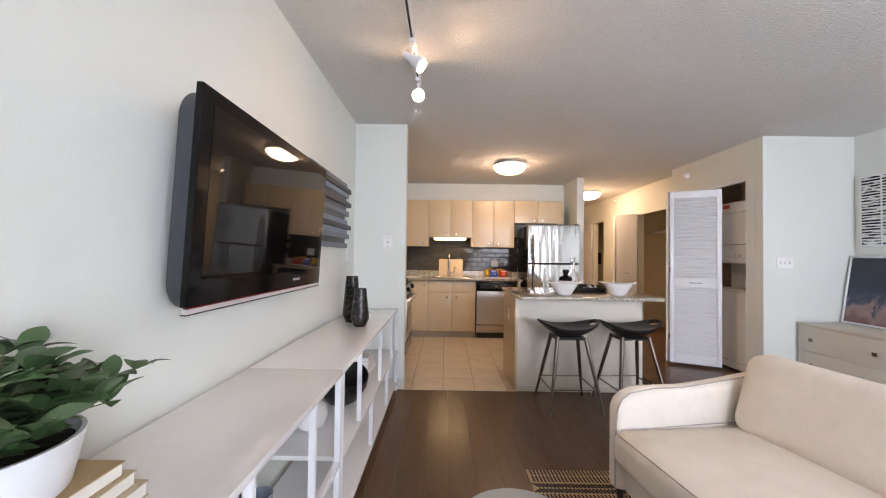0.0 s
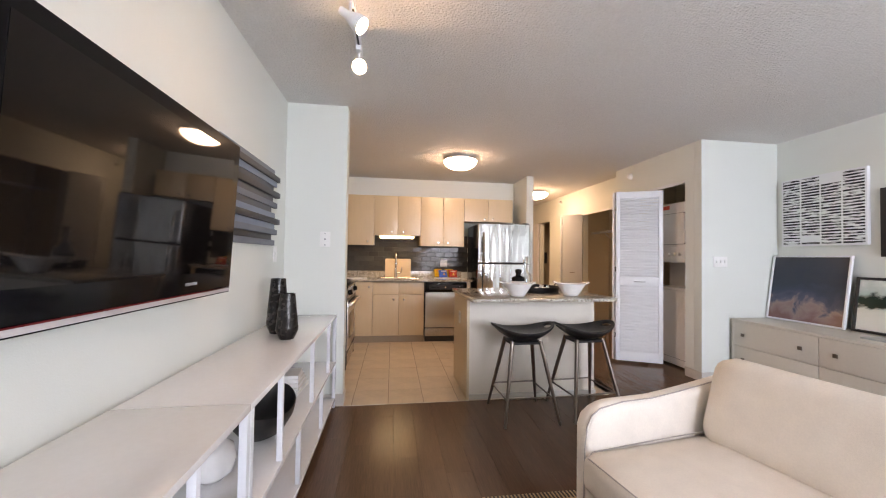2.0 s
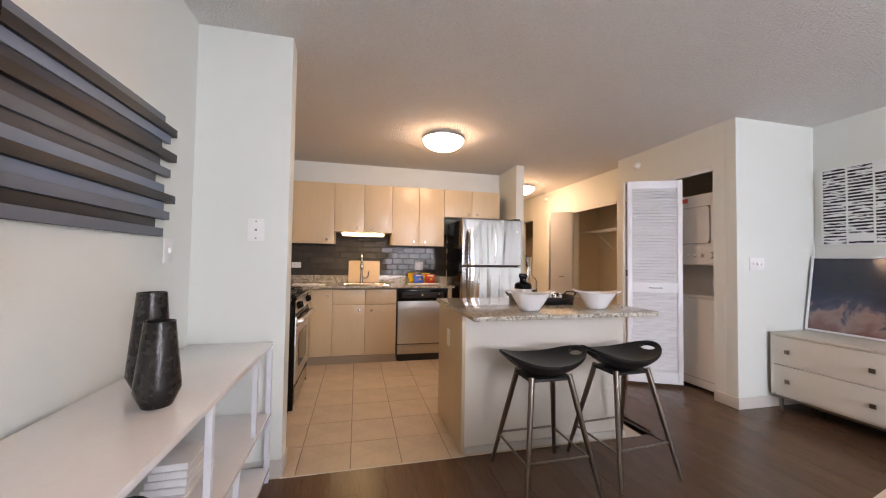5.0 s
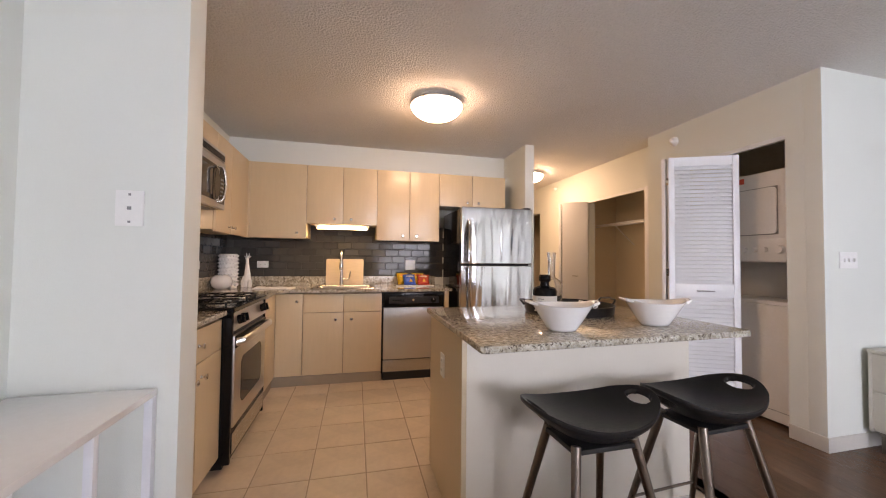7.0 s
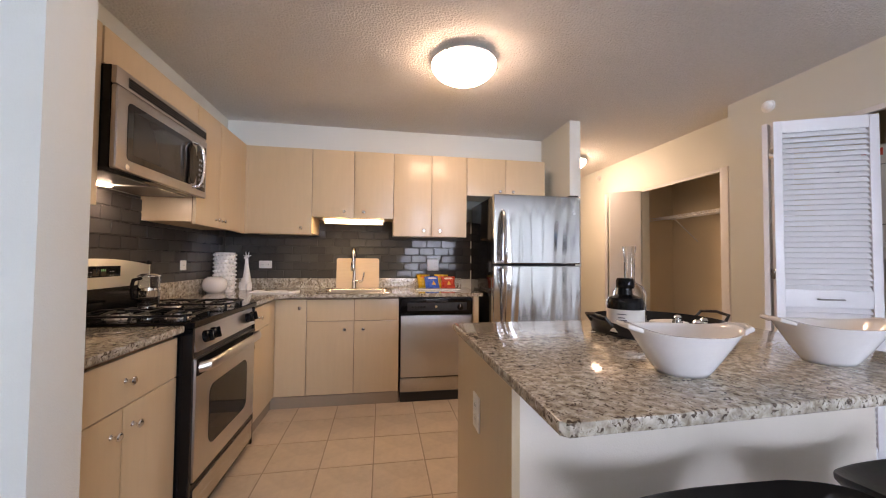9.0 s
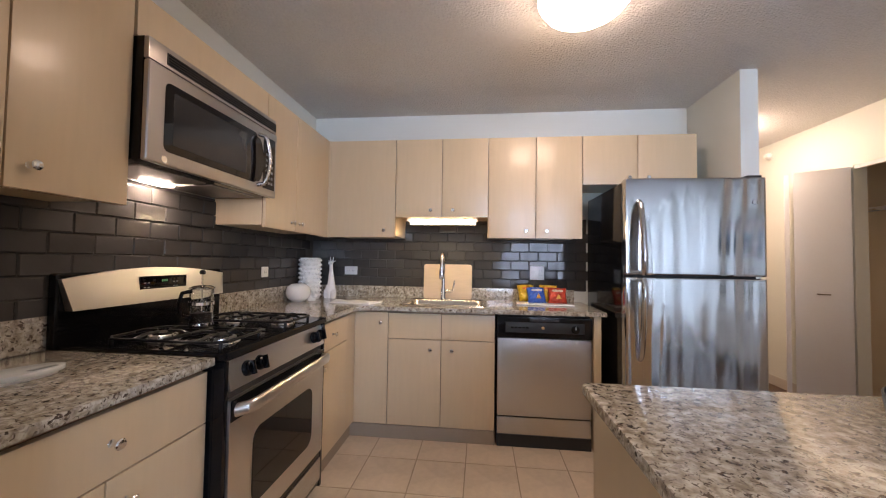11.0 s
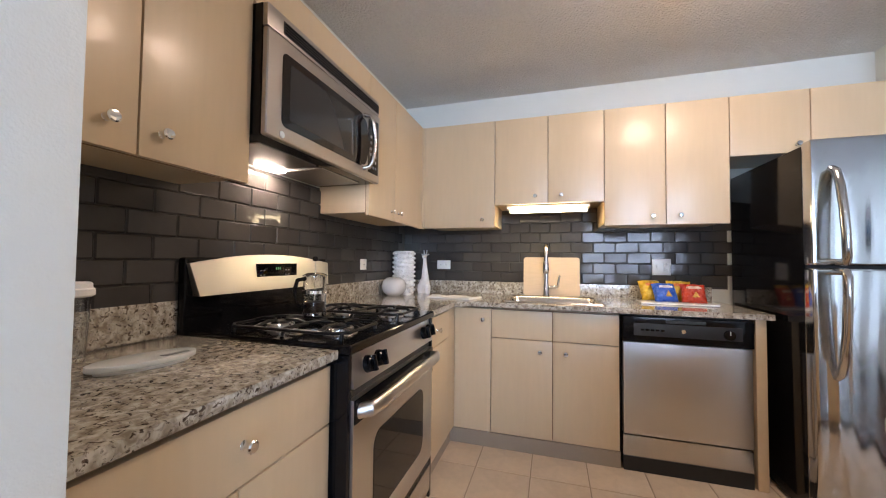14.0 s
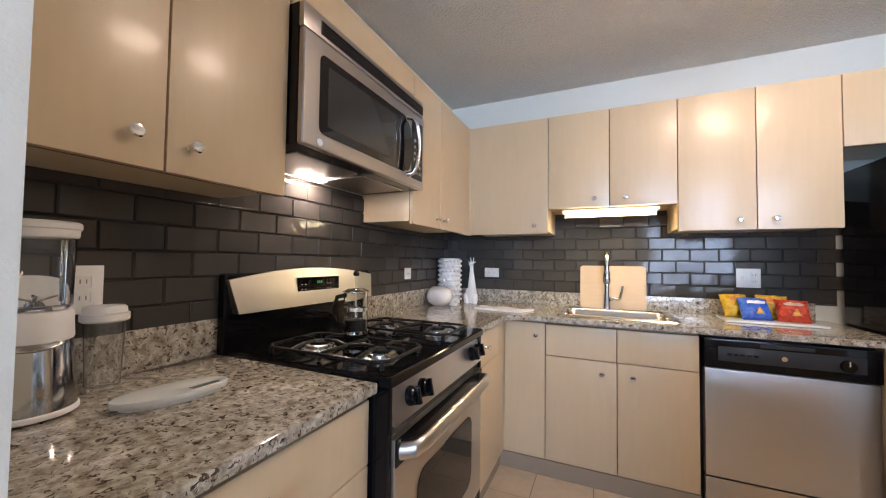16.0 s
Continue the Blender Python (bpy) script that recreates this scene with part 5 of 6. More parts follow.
part("tower_back", box(LX + 0.30, 4.20, LY0, LY1, 0.9255, 1.222, 0.006), mat("grey_enamel", (0.74, 0.73, 0.72), rough=0.4), dy)
part("body", box(LX, 4.20, LY0, LY1, 1.222, 1.928, 0.012, 3), WHITEM, dy)
b = box(LX - 0.012, LX, LY0 + 0.09, LY1 - 0.09, 1.44, 1.80)
bmesh.ops.bevel(b, geom=[e for e in b.edges if abs(e.verts[0].co.x - e.verts[1].co.x) > 0.001], offset=0.03, segments=4, profile=0.5, affect="EDGES")
part("door", b, WHITEM, dy, "white dryer door")
part("door_shadow_gap", box(LX - 0.003, LX - 0.0005, LY0 + 0.084, LY1 - 0.084, 1.434, 1.806), KEY_GREY, dy)
cpd = part("control_panel", box(LX - 0.008, LX, LY0 + 0.01, LY1 - 0.01, 1.234, 1.40, 0.004), WHITEM, dy)
for y, r in ((3.345, 0.034), (3.445, 0.020), (3.52, 0.020), (3.595, 0.020)):
    part("dial", turned(lathe([(0, 0), (r, 0), (r * 0.85, 0.025), (0, 0.026)], 24), pose(LX - 0.008, y, 1.318, 0, -90, 0)), WHITEM, cpd, "white dial")
part("sticker", box(LX - 0.0008, LX - 0.0002, 3.60, 3.70, 1.860, 1.905), mat("red_label", (0.75, 0.08, 0.04), rough=0.5), dy, "small red sticker")


def louver_leaf(name, w, h, parent, m, handle):
    """A louvered bifold leaf, built from x 0 to w, y as its thickness, z 0 to h."""
    t, st = 0.028, 0.045
    holder = new("leaf", mesh_of("leaf", box(0, st, 0, t, 0, h, 0.002, bm=box(w - st, w, 0, t, 0, h, 0.002)), WHITEP))
    holder.parent = parent
    holder.matrix_basis = m
    rails = [(0, 0.11), (h * 0.443, h * 0.443 + 0.10), (h - 0.075, h)]
    for a, c in rails:
        r = part("rail", box(st + 0.0005, w - st - 0.0005, 0.001, t - 0.001, a, c, 0.002), WHITEP, holder)
        r.matrix_parent_inverse = Matrix.Identity(4)
    me = mesh_of("slat", turned(box(st + 0.002, w - st - 0.002, -0.019, 0.019, -0.0035, 0.0035, 0.0015, 1), pose(0, 0, 0, 52, 0, 0)), WHITEP)
    for lo, hi in ((0.11, h * 0.443), (h * 0.443 + 0.10, h - 0.075)):
        n = int((hi - lo) / 0.032)
        for k in range(n):
            s = new("slat", me)
            s.parent = holder
            s.matrix_basis = pose(0, t / 2, lo + (k + 0.5) * (hi - lo) / n)
    if handle:
        g = part("handle", tube([(w * 0.40, -0.002, h * 0.467), (w * 0.40, -0.024, h * 0.467), (w * 0.62, -0.024, h * 0.467), (w * 0.62, -0.002, h * 0.467)], 0.005, 10), mat("nickel", (0.35, 0.34, 0.33), rough=0.3, metal=1.0), holder, "nickel bar handle")
        g.matrix_parent_inverse = Matrix.Identity(4)
    return holder


bd = thing("bifold_door", "white louvered bifold door standing half folded open", "door")
a0, a1 = Vector((2.866, 3.752, 0)), Vector((3.325, 3.533, 0))
d = a1 - a0
louver_leaf("leaf", d.length, 2.045, bd, pose(a0.x, a0.y, 0.03, 0, 0, math.degrees(math.atan2(d.y, d.x))), True)
a2 = Vector((3.365, 4.00, 0))
d2 = a2 - (a0 + Vector((0.0, 0.032, 0)))
louver_leaf("leaf", d2.length, 2.045, bd, pose(a0.x + 0.0, a0.y + 0.034, 0.03, 0, 0, math.degrees(math.atan2(d2.y, d2.x))), False)
for z in (0.3, 1.1, 1.85):
    part("hinge", box(2.868, 2.884, 3.752, 3.782, z, z + 0.06, 0.002), CHROME, bd)


# ---- hallway ----
def flat_leaf(p0, p1, h, handle, parent):
    p0, p1 = Vector((*p0, 0)), Vector((*p1, 0))
    d = p1 - p0
    m = pose(p0.x, p0.y, 0.02, 0, 0, math.degrees(math.atan2(d.y, d.x)))
    part("leaf", turned(box(0, d.length, -0.016, 0.016, 0, h, 0.003), m), WHITEP, parent)
    if handle:
        part("handle", turned(tube([(d.length * 0.4, -0.016, 0.98), (d.length * 0.4, -0.04, 0.98), (d.length * 0.62, -0.04, 0.98), (d.length * 0.62, -0.016, 0.98)], 0.005, 10), m), STOOLLEG, parent, "steel bar handle")
        part("handle", turned(tube([(d.length * 0.4, 0.016, 0.98), (d.length * 0.4, 0.04, 0.98), (d.length * 0.62, 0.04, 0.98), (d.length * 0.62, 0.016, 0.98)], 0.005, 10), m), STOOLLEG, parent, "steel bar handle")


cd = thing("closet_door", "white flush bifold closet door folded open", "door")
flat_leaf((3.29, 5.985), (3.562, 5.778), 2.04, True, cd)
flat_leaf((3.50, 6.33), (3.275, 6.035), 2.04, False, cd)
hd = thing("closet_door", "white flush closet door ajar in the hallway", "door")
flat_leaf((3.555, 8.20), (3.535, 7.68), 2.04, False, hd)
ep = thing("electrical_panel", "grey metal electrical panel on closet wall", "panel", at=(3.95, 8.38, 1.14))
part("box", box(3.86, 4.06, 8.375, 8.398, 1.12, 1.40, 0.003), mat("panel_grey", (0.06, 0.06, 0.06), rough=0.5), ep)
part("door", box(3.875, 4.045, 8.368, 8.3745, 1.135, 1.385, 0.002), mat("panel_door", (0.09, 0.09, 0.09), rough=0.45), ep)
sh = thing("wire_shelf", "white wire closet shelf on brackets", "shelf", at=(4.08, 5.3, 1.74))
for k in range(7):
    x = 3.92 + k * 0.056
    part("wire", tube([(x, 4.505, 1.755), (x, 6.075, 1.755)], 0.0035, 6), WHITEMETAL, sh)
part("front_rail", tube([(3.915, 4.505, 1.725), (3.915, 6.075, 1.725)], 0.006, 8), WHITEMETAL, sh)
for k in range(30):
    y = 4.54 + k * 0.052
    part("cross_wire", tube([(3.915, y, 1.727), (3.917, y, 1.7585), (4.275, y, 1.7585)], 0.002, 5), WHITEMETAL, sh)
for y in (4.9, 5.7):
    part("bracket", tube([(3.93, y, 1.74), (4.276, y, 1.45)], 0.006, 8), WHITEMETAL, sh)


# ---- living room: slat art, vases, console contents ----
art = thing("wall_sculpture", "wall art of stacked blue, grey and black slats", "wall art", at=(-0.71, 2.1, 1.3))
SL = [mat("slat_slate", (0.13, 0.15, 0.18), rough=0.5), mat("slat_black", (0.018, 0.019, 0.022), rough=0.45), mat("slat_blue", (0.17, 0.22, 0.29), rough=0.5), mat("slat_navy", (0.03, 0.04, 0.06), rough=0.5), mat("slat_ash", (0.075, 0.08, 0.09), rough=0.5)]
plan = ((0, 2.50, 0.018), (1, 2.575, 0.034), (2, 2.545, 0.022), (3, 2.48, 0.018), (1, 2.575, 0.036), (4, 2.47, 0.018), (0, 2.545, 0.026), (4, 2.44, 0.018), (2, 2.50, 0.024), (1, 2.575, 0.036), (2, 2.51, 0.020), (0, 2.545, 0.028), (1, 2.45, 0.018), (0, 2.50, 0.026))
hh = (1.862 - 1.315) / len(plan)
for k, (c, y1, t) in enumerate(plan):
    z1 = 1.862 - k * hh
    part("slat", box(XL + 0.008, XL + 0.008 + t, 1.63, y1 - 0.04, z1 - hh + 0.0008, z1 - 0.0008, 0.0015), SL[c], art)
part("backing", box(XL, XL + 0.0075, 1.68, 2.40, 1.33, 1.845), SL[1], art)
DARKV = mat("dark_glaze", (0.022, 0.020, 0.019), rough=0.26, metal=0.25, var=0.25, scale=12, fine=0.2, fscale=40, bump=0.002, bscale=22, rvar=0.12)


def faceted_vase(x, y, s, h):
    return single("vase", lathe([(0, 0), (0.044 * s, 0), (0.068 * s, 0.055 * s), (0.067 * s, 0.075 * s), (0.045 * s, h), (0.041 * s, h), (0.058 * s, 0.08 * s), (0, 0.03)], 40, at=(x, y, CONSOLE_TOP + 0.0005)), DARKV, "dark glazed tapered ceramic vase on the console", "vase", "dark vases", smooth=30)


faceted_vase(-0.445, 1.930, 0.92, 0.264)
faceted_vase(-0.548, 2.095, 0.97, 0.340)
b = bmesh.new()
n = 40
rings = []
for t, z in ((0.45, 0), (0.7, 0.02), (0.93, 0.07), (1.0, 0.115), (0.985, 0.117), (0.90, 0.075), (0.66, 0.03), (0.40, 0.018)):
    rings.append([b.verts.new((-0.455 + 0.135 * t * math.cos(2 * math.pi * i / n), 1.62 + 0.235 * t * math.sin(2 * math.pi * i / n), 0.3755 + z * (1 + 0.35 * abs(math.sin(2 * math.pi * i / n)) ** 3))) for i in range(n)])
loft(b, rings, True, True)
single("bowl", b, STOOLBLK, "black boat-shaped bowl on the console shelf", "bowl", smooth=60)
PAGES = mat("book_pages", (0.70, 0.67, 0.60), rough=0.9, fine=0.1, fscale=400, stretch=(0.1, 0.1, 1))


def book(x0, x1, y0, y1, z0, t, cover, turn, label):
    o = thing("book", label, "book", "stacked books")
    cx, cy = (x0 + x1) / 2, (y0 + y1) / 2
    w, d = (x1 - x0) / 2, (y1 - y0) / 2
    part("page_block", box(-w + 0.004, w - 0.004, -d + 0.004, d - 0.0, 0.003, t - 0.003), PAGES, o, "cream pages")
    part("cover", box(-w, w, -d, d + 0.003, t - 0.003, t, 0.001), cover, o)
    part("cover", box(-w, w, -d, d + 0.003, 0, 0.003, 0.001), cover, o)
    part("spine", box(-w, w, -d - 0.003, -d, 0, t, 0.001), cover, o)
    o.matrix_basis = pose(cx, cy, z0, 0, 0, turn)
    return o


TAN = mat("tan_cloth", (0.42, 0.30, 0.17), rough=0.8, fine=0.08, fscale=250)
SAND = mat("sand_cloth", (0.52, 0.43, 0.31), rough=0.8, fine=0.08, fscale=250)
WHITEC = mat("white_cover", (0.72, 0.71, 0.70), rough=0.6)
GREYC = mat("charcoal_cover", (0.06, 0.05, 0.055), rough=0.6)
book(-0.675, -0.455, -0.16, 0.155, CONSOLE_TOP + 0.0005, 0.032, SAND, 0, "sand cloth-bound book under the plant")
book(-0.680, -0.462, -0.17, 0.135, CONSOLE_TOP + 0.033, 0.030, SAND, 1, "sand cloth-bound book under the plant")
book(-0.685, -0.470, -0.18, 0.115, CONSOLE_TOP + 0.0635, 0.030, TAN, 0, "tan cloth-bound book under the plant")
z = 0.3755
for k in range(5):
    book(-0.55 + 0.004 * k, -0.40 - 0.006 * k, 2.06 + 0.01 * k, 2.29 - 0.008 * k, z, 0.022, WHITEC, 2 * k - 4, "white-covered book in a shelf stack")
    z += 0.0225
single("globe_vase", lathe([(0, 0), (0.04, 0), (0.072, 0.03), (0.083, 0.075), (0.072, 0.12), (0.035, 0.148), (0.03, 0.146), (0.06, 0.118), (0, 0.02)], 32, at=(-0.52, 1.24, 0.3755)), CERAM, "round white vase on the console shelf", "vase", smooth=60)
prof = [(0, 0), (0.085, 0)]
for k in range(24):
    z = 0.01 + 0.27 * k / 23
    prof.append((0.092 - 0.052 * (k / 23) ** 1.6 + (0.003 if k % 2 else 0), z))
prof += [(0.045, 0.30), (0.040, 0.30), (0.034, 0.26), (0, 0.05)]
single("ribbed_vase", lathe(prof, 36, at=(-0.52, 0.74, 0.0785)), mat("blue_grey_glaze", (0.20, 0.25, 0.31), rough=0.45, var=0.2, scale=10, fine=0.1), "blue-grey ribbed ceramic vase on the low shelf", "vase", smooth=50)
single("power_cable", tube([(-0.70, 1.0, 0.69), (-0.695, 0.95, 0.45), (-0.66, 0.85, 0.20), (-0.60, 0.80, 0.084), (-0.45, 0.55, 0.084)], 0.004, 8), BLACKM, "thin black power cable behind the console", "cable")

# ---- plant ----
PX, PY, PZ = -0.590, -0.02, CONSOLE_TOP + 0.094
pl = thing("potted_plant", "leafy green plant in a white ceramic pot", "plant", at=(PX, PY, PZ))
part("pot", lathe([(0, 0), (0.106, 0), (0.112, 0.006), (0.128, 0.090), (0.128, 0.095), (0.121, 0.095), (0.115, 0.072), (0, 0.068)], 48, at=(PX, PY, PZ)), mat("pot_white", (0.76, 0.78, 0.80), rough=0.4, var=0.02), pl, "matt white pot", 50)
part("soil", lathe([(0, 0.078), (0.1155, 0.076)], 24, at=(PX, PY, PZ)), mat("soil", (0.03, 0.022, 0.015), rough=0.95, bump=0.01, bscale=60), pl, "dark soil")
LEAF = mat("leaf_green", (0.065, 0.14, 0.058), rough=0.45, var=0.25, scale=30, fine=0.15, rnd=0.35, coat=0.1)
b = bmesh.new()
NL = 7
rows = []
for i in range(NL):
    s = i / (NL - 1)
    w = 0.62 * math.sin(math.pi * min(1, s * 0.96 + 0.03)) ** 0.8 * (1 - 0.25 * s)
    rows.append([b.verts.new((sx * w * 0.5, s, 0.10 * math.sin(math.pi * s) + abs(sx) * 0.05 * math.sin(math.pi * s))) for sx in (-1, -0.5, 0, 0.5, 1)])
for a, c in zip(rows, rows[1:]):
    for k in range(4):
        b.faces.new((a[k], a[k + 1], c[k + 1], c[k]))
leaf_me = mesh_of("leaf", b, LEAF, 70)
rg_ = random.Random(11)
STEM = mat("stem_green", (0.08, 0.10, 0.04), rough=0.6)
for k in range(56):
    a = rg_.random() * 2 * math.pi
    lean_ = 0.15 + 1.35 * rg_.random()
    length = 0.085 + 0.060 * rg_.random()
    base = Vector((PX + 0.055 * math.cos(a) * rg_.random(), PY + 0.055 * math.sin(a) * rg_.random(), PZ + 0.066))
    pts = []
    for i in range(6):
        s = i / 5
        pts.append(base + Vector((math.cos(a) * lean_ * length * s ** 1.2, math.sin(a) * lean_ * length * s ** 1.2, length * s * (1.25 - 0.45 * lean_ * s))))
    part("stem", tube(pts, [0.0028, 0.0026, 0.0024, 0.002, 0.0016, 0.001], 6), STEM, pl)
    for i in range(1, 6):
        for side in (-1, 1, 0) if i == 5 else (-1, 1):
            ob = new("leaf", leaf_me)
            ob.parent = pl
            ob.matrix_parent_inverse = Matrix.Translation(-pl.location)
            size = 0.048 + 0.026 * rg_.random()
            yaw = math.degrees(a) - 90 + side * (55 + 30 * rg_.random())
            m = pose(pts[i].x, pts[i].y, pts[i].z, 0, 0, yaw) @ pose(0, 0, 0, 10 + 45 * rg_.random() - 12, rg_.uniform(-25, 25), 0)
            ob.matrix_basis = m @ Matrix.Diagonal((size, size, size, 1))

# ---- rug, side table ----
RUG = mat("rug_jute", (0.45, 0.33, 0.21), rough=0.95, var=0.12, scale=10, fine=0.15, fscale=220, bump=0.003, bscale=260)
rug = thing("rug", "tan woven rug with dark dashes", "rug", at=(1.3, 0.3, 0))
part("weave", box(0.640, 2.35, -1.4, 1.552, 0.0006, 0.009, 0.003), RUG, rug, "", 60)
dash = mesh_of("dash", box(-0.0055, 0.0055, -0.027, 0.027, 0, 0.0026, 0.0015, 1), mat("rug_dark", (0.055, 0.040, 0.034), rough=0.95, bump=0.002, bscale=260))
ROWS = ((1.522, 4), (1.462, 4), (1.405, 52), (1.362, -52), (1.306, 4), (1.248, 52), (1.204, -52))
for yr, lean_a in ROWS:
    for k in range(27):
        piece("dash", dash, rug, 0.662 + k * 0.0205, yr, 0.0088, lean_a)
tb = thing("side_table", "small round grey-green side table", "table", at=(0.395, 0.562, 0))
GREYT = mat("grey_green", (0.27, 0.29, 0.28), rough=0.5, var=0.04)
part("tabletop", lathe([(0, 0.378), (0.200, 0.378), (0.208, 0.383), (0.208, 0.394), (0.203, 0.400), (0, 0.400)], 56, at=(0.395, 0.562, 0)), GREYT, tb)
part("column", lathe([(0, 0.012), (0.03, 0.012), (0.022, 0.06), (0.022, 0.378), (0, 0.378)], 24, at=(0.395, 0.562, 0)), GREYT, tb)
part("foot", lathe([(0, 0), (0.15, 0), (0.15, 0.008), (0.03, 0.014), (0, 0.014)], 40, at=(0.395, 0.562, 0)), GREYT, tb)

# ---- dresser and pictures ----
ds = thing("dresser", "long cream lacquered dresser with four drawers", "dresser", at=(3.94, 2.22, 0))
DY0, DY1, DX = 1.45, 2.985, 3.655
part("body", box(DX + 0.02, 4.24, DY0, DY1, 0.13, 0.635), CREAM, ds)
part("tabletop", box(DX - 0.004, 4.245, DY0 - 0.004, DY1 + 0.004, 0.636, 0.657, 0.003), CREAM, ds)
for y in (DY0, DY1 - 0.018):
    part("side_panel", box(DX - 0.002, DX + 0.0195, y, y + 0.018, 0.13, 0.6355, 0.001), CREAM, ds)
BRASS = mat("aged_pewter", (0.22, 0.19, 0.16), rough=0.35, metal=1.0)
KSQ = mesh_of("knob", box(-0.018, -0.010, -0.016, 0.016, -0.016, 0.016, 0.002, bm=tube([(0, 0, 0), (-0.012, 0, 0)], 0.006, 10)), BRASS)
for c in range(2):
    for r in range(2):
        y0, z0 = 1.470 + c * 0.757, 0.150 + r * 0.243
        d = part("drawer", box(DX, DX + 0.019, y0, y0 + 0.752, z0, z0 + 0.238, 0.002), CREAM, ds)
        for dy_ in (0.125, 0.632):
            k = new("knob", KSQ)
            k.parent = d
            k.matrix_basis = pose(DX, y0 + dy_, z0 + 0.115)
            tagged(k, "square pewter knob")
part("base_frame", box(DX + 0.03, 4.22, DY0 + 0.03, DY1 - 0.03, 0.108, 0.1295, 0.002), BRASS, ds, "dark metal base frame")
for x in (DX + 0.04, 4.20):
    for y in (DY0 + 0.04, DY1 - 0.06):
        part("leg", box(x - 0.01, x + 0.01, y, y + 0.02, 0, 0.1075, 0.001), BRASS, ds, "dark metal leg")
b = box(3.80, 3.96, 1.86, 2.05, 0.6575, 0.672, 0.002)
single("magazine", b, mat("magazine_cover", (0.35, 0.37, 0.36), rough=0.4, var=0.4, scale=18), "flat magazine lying on the dresser", "magazine")


def print_mat(name, stops, scale, dist, zdir, detail=6.0, mixnoise=0.6):
    """A printed picture: colours along a height mixed with soft noise."""
    m = bpy.data.materials.new(name)
    m.use_nodes = True
    n, l = m.node_tree.nodes, m.node_tree.links
    tc, sp, t, r = n.new("ShaderNodeTexCoord"), n.new("ShaderNodeSeparateXYZ"), n.new("ShaderNodeTexNoise"), n.new("ShaderNodeValToRGB")
    l.new(tc.outputs["Generated"], sp.inputs[0])
    l.new(tc.outputs["Generated"], t.inputs["Vector"])
    t.inputs["Scale"].default_value, t.inputs["Detail"].default_value, t.inputs["Distortion"].default_value = scale, detail, dist
    a = n.new("ShaderNodeMath")
    a.operation = "MULTIPLY_ADD"
    l.new(t.outputs[0], a.inputs[0])
    a.inputs[1].default_value = mixnoise
    l.new(sp.outputs[2], a.inputs[2])
    s = n.new("ShaderNodeMath")
    s.operation = "SUBTRACT"
    l.new(a.outputs[0], s.inputs[0])
    s.inputs[1].default_value = mixnoise / 2
    l.new(s.outputs[0], r.inputs[0])
    e = r.color_ramp.elements
    e[0].position, e[0].color = stops[0][0], (*stops[0][1], 1)
    e[1].position, e[1].color = stops[-1][0], (*stops[-1][1], 1)
    for p, c in stops[1:-1]:
        e.new(p).color = (*c, 1)
    bs = n["Principled BSDF"]
    l.new(r.outputs[0], bs.inputs["Base Color"])
    bs.inputs["Roughness"].default_value = 0.15
    return m


def picture(w, h, frame_mat, print_m, fw, label, m, depth=0.025):
    """A framed picture; local x along its width, -y its face, z up."""
    o = thing("framed_picture", label, "picture")
    for a in ((0, fw, 0, h), (w - fw, w, 0, h), (fw, w - fw, 0, fw), (fw, w - fw, h - fw, h)):
        part("frame", box(a[0] + 0.0002, a[1] - 0.0002, -depth, 0, a[2] + 0.0002, a[3] - 0.0002, 0.0015), frame_mat, o)
    part("print", box(fw, w - fw, -depth * 0.6, -0.004, fw, h - fw), print_m, o)
    o.matrix_basis = m
    return o


clouds = print_mat("cloud_print", [(0.05, (0.20, 0.10, 0.09)), (0.22, (0.28, 0.19, 0.18)), (0.30, (0.06, 0.065, 0.10)), (0.42, (0.03, 0.042, 0.075)), (0.62, (0.022, 0.03, 0.05)), (0.95, (0.028, 0.035, 0.05))], 4.2, 0.6, 1, 7, 0.75)
sea = print_mat("sea_print", [(0.05, (0.004, 0.006, 0.01)), (0.38, (0.01, 0.025, 0.05)), (0.55, (0.03, 0.16, 0.30)), (0.66, (0.25, 0.35, 0.40)), (0.74, (0.55, 0.42, 0.36)), (0.95, (0.45, 0.36, 0.36))], 3.0, 0.2, 1, 6, 0.22)
trees = print_mat("tree_print", [(0.25, (0.75, 0.73, 0.66)), (0.44, (0.66, 0.65, 0.56)), (0.50, (0.015, 0.035, 0.025)), (0.66, (0.01, 0.03, 0.025)), (0.75, (0.45, 0.53, 0.48)), (0.95, (0.66, 0.70, 0.66))], 5.0, 0.4, 1, 8, 0.55)
# faces look to -x: local x runs towards -y
picture(0.66, 0.66, WHITEP, clouds, 0.016, "white-framed print of clouds leaning on the wall", pose(4.105, 3.0, 0.658, 0, 0, -90) @ pose(0, 0, 0, -9, 0, 0))
picture(0.66, 0.47, BLACKM, trees, 0.022, "black-framed print of dark trees leaning on the wall", pose(4.135, 2.31, 0.658, 0, 0, -90) @ pose(0, 0, 0, -8, 0, 0))
picture(0.86, 0.58, BLACKM, sea, 0.045, "black-framed sea and sky print on the wall", pose(4.258, 2.18, 1.303, 0, 0, -90), 0.035)
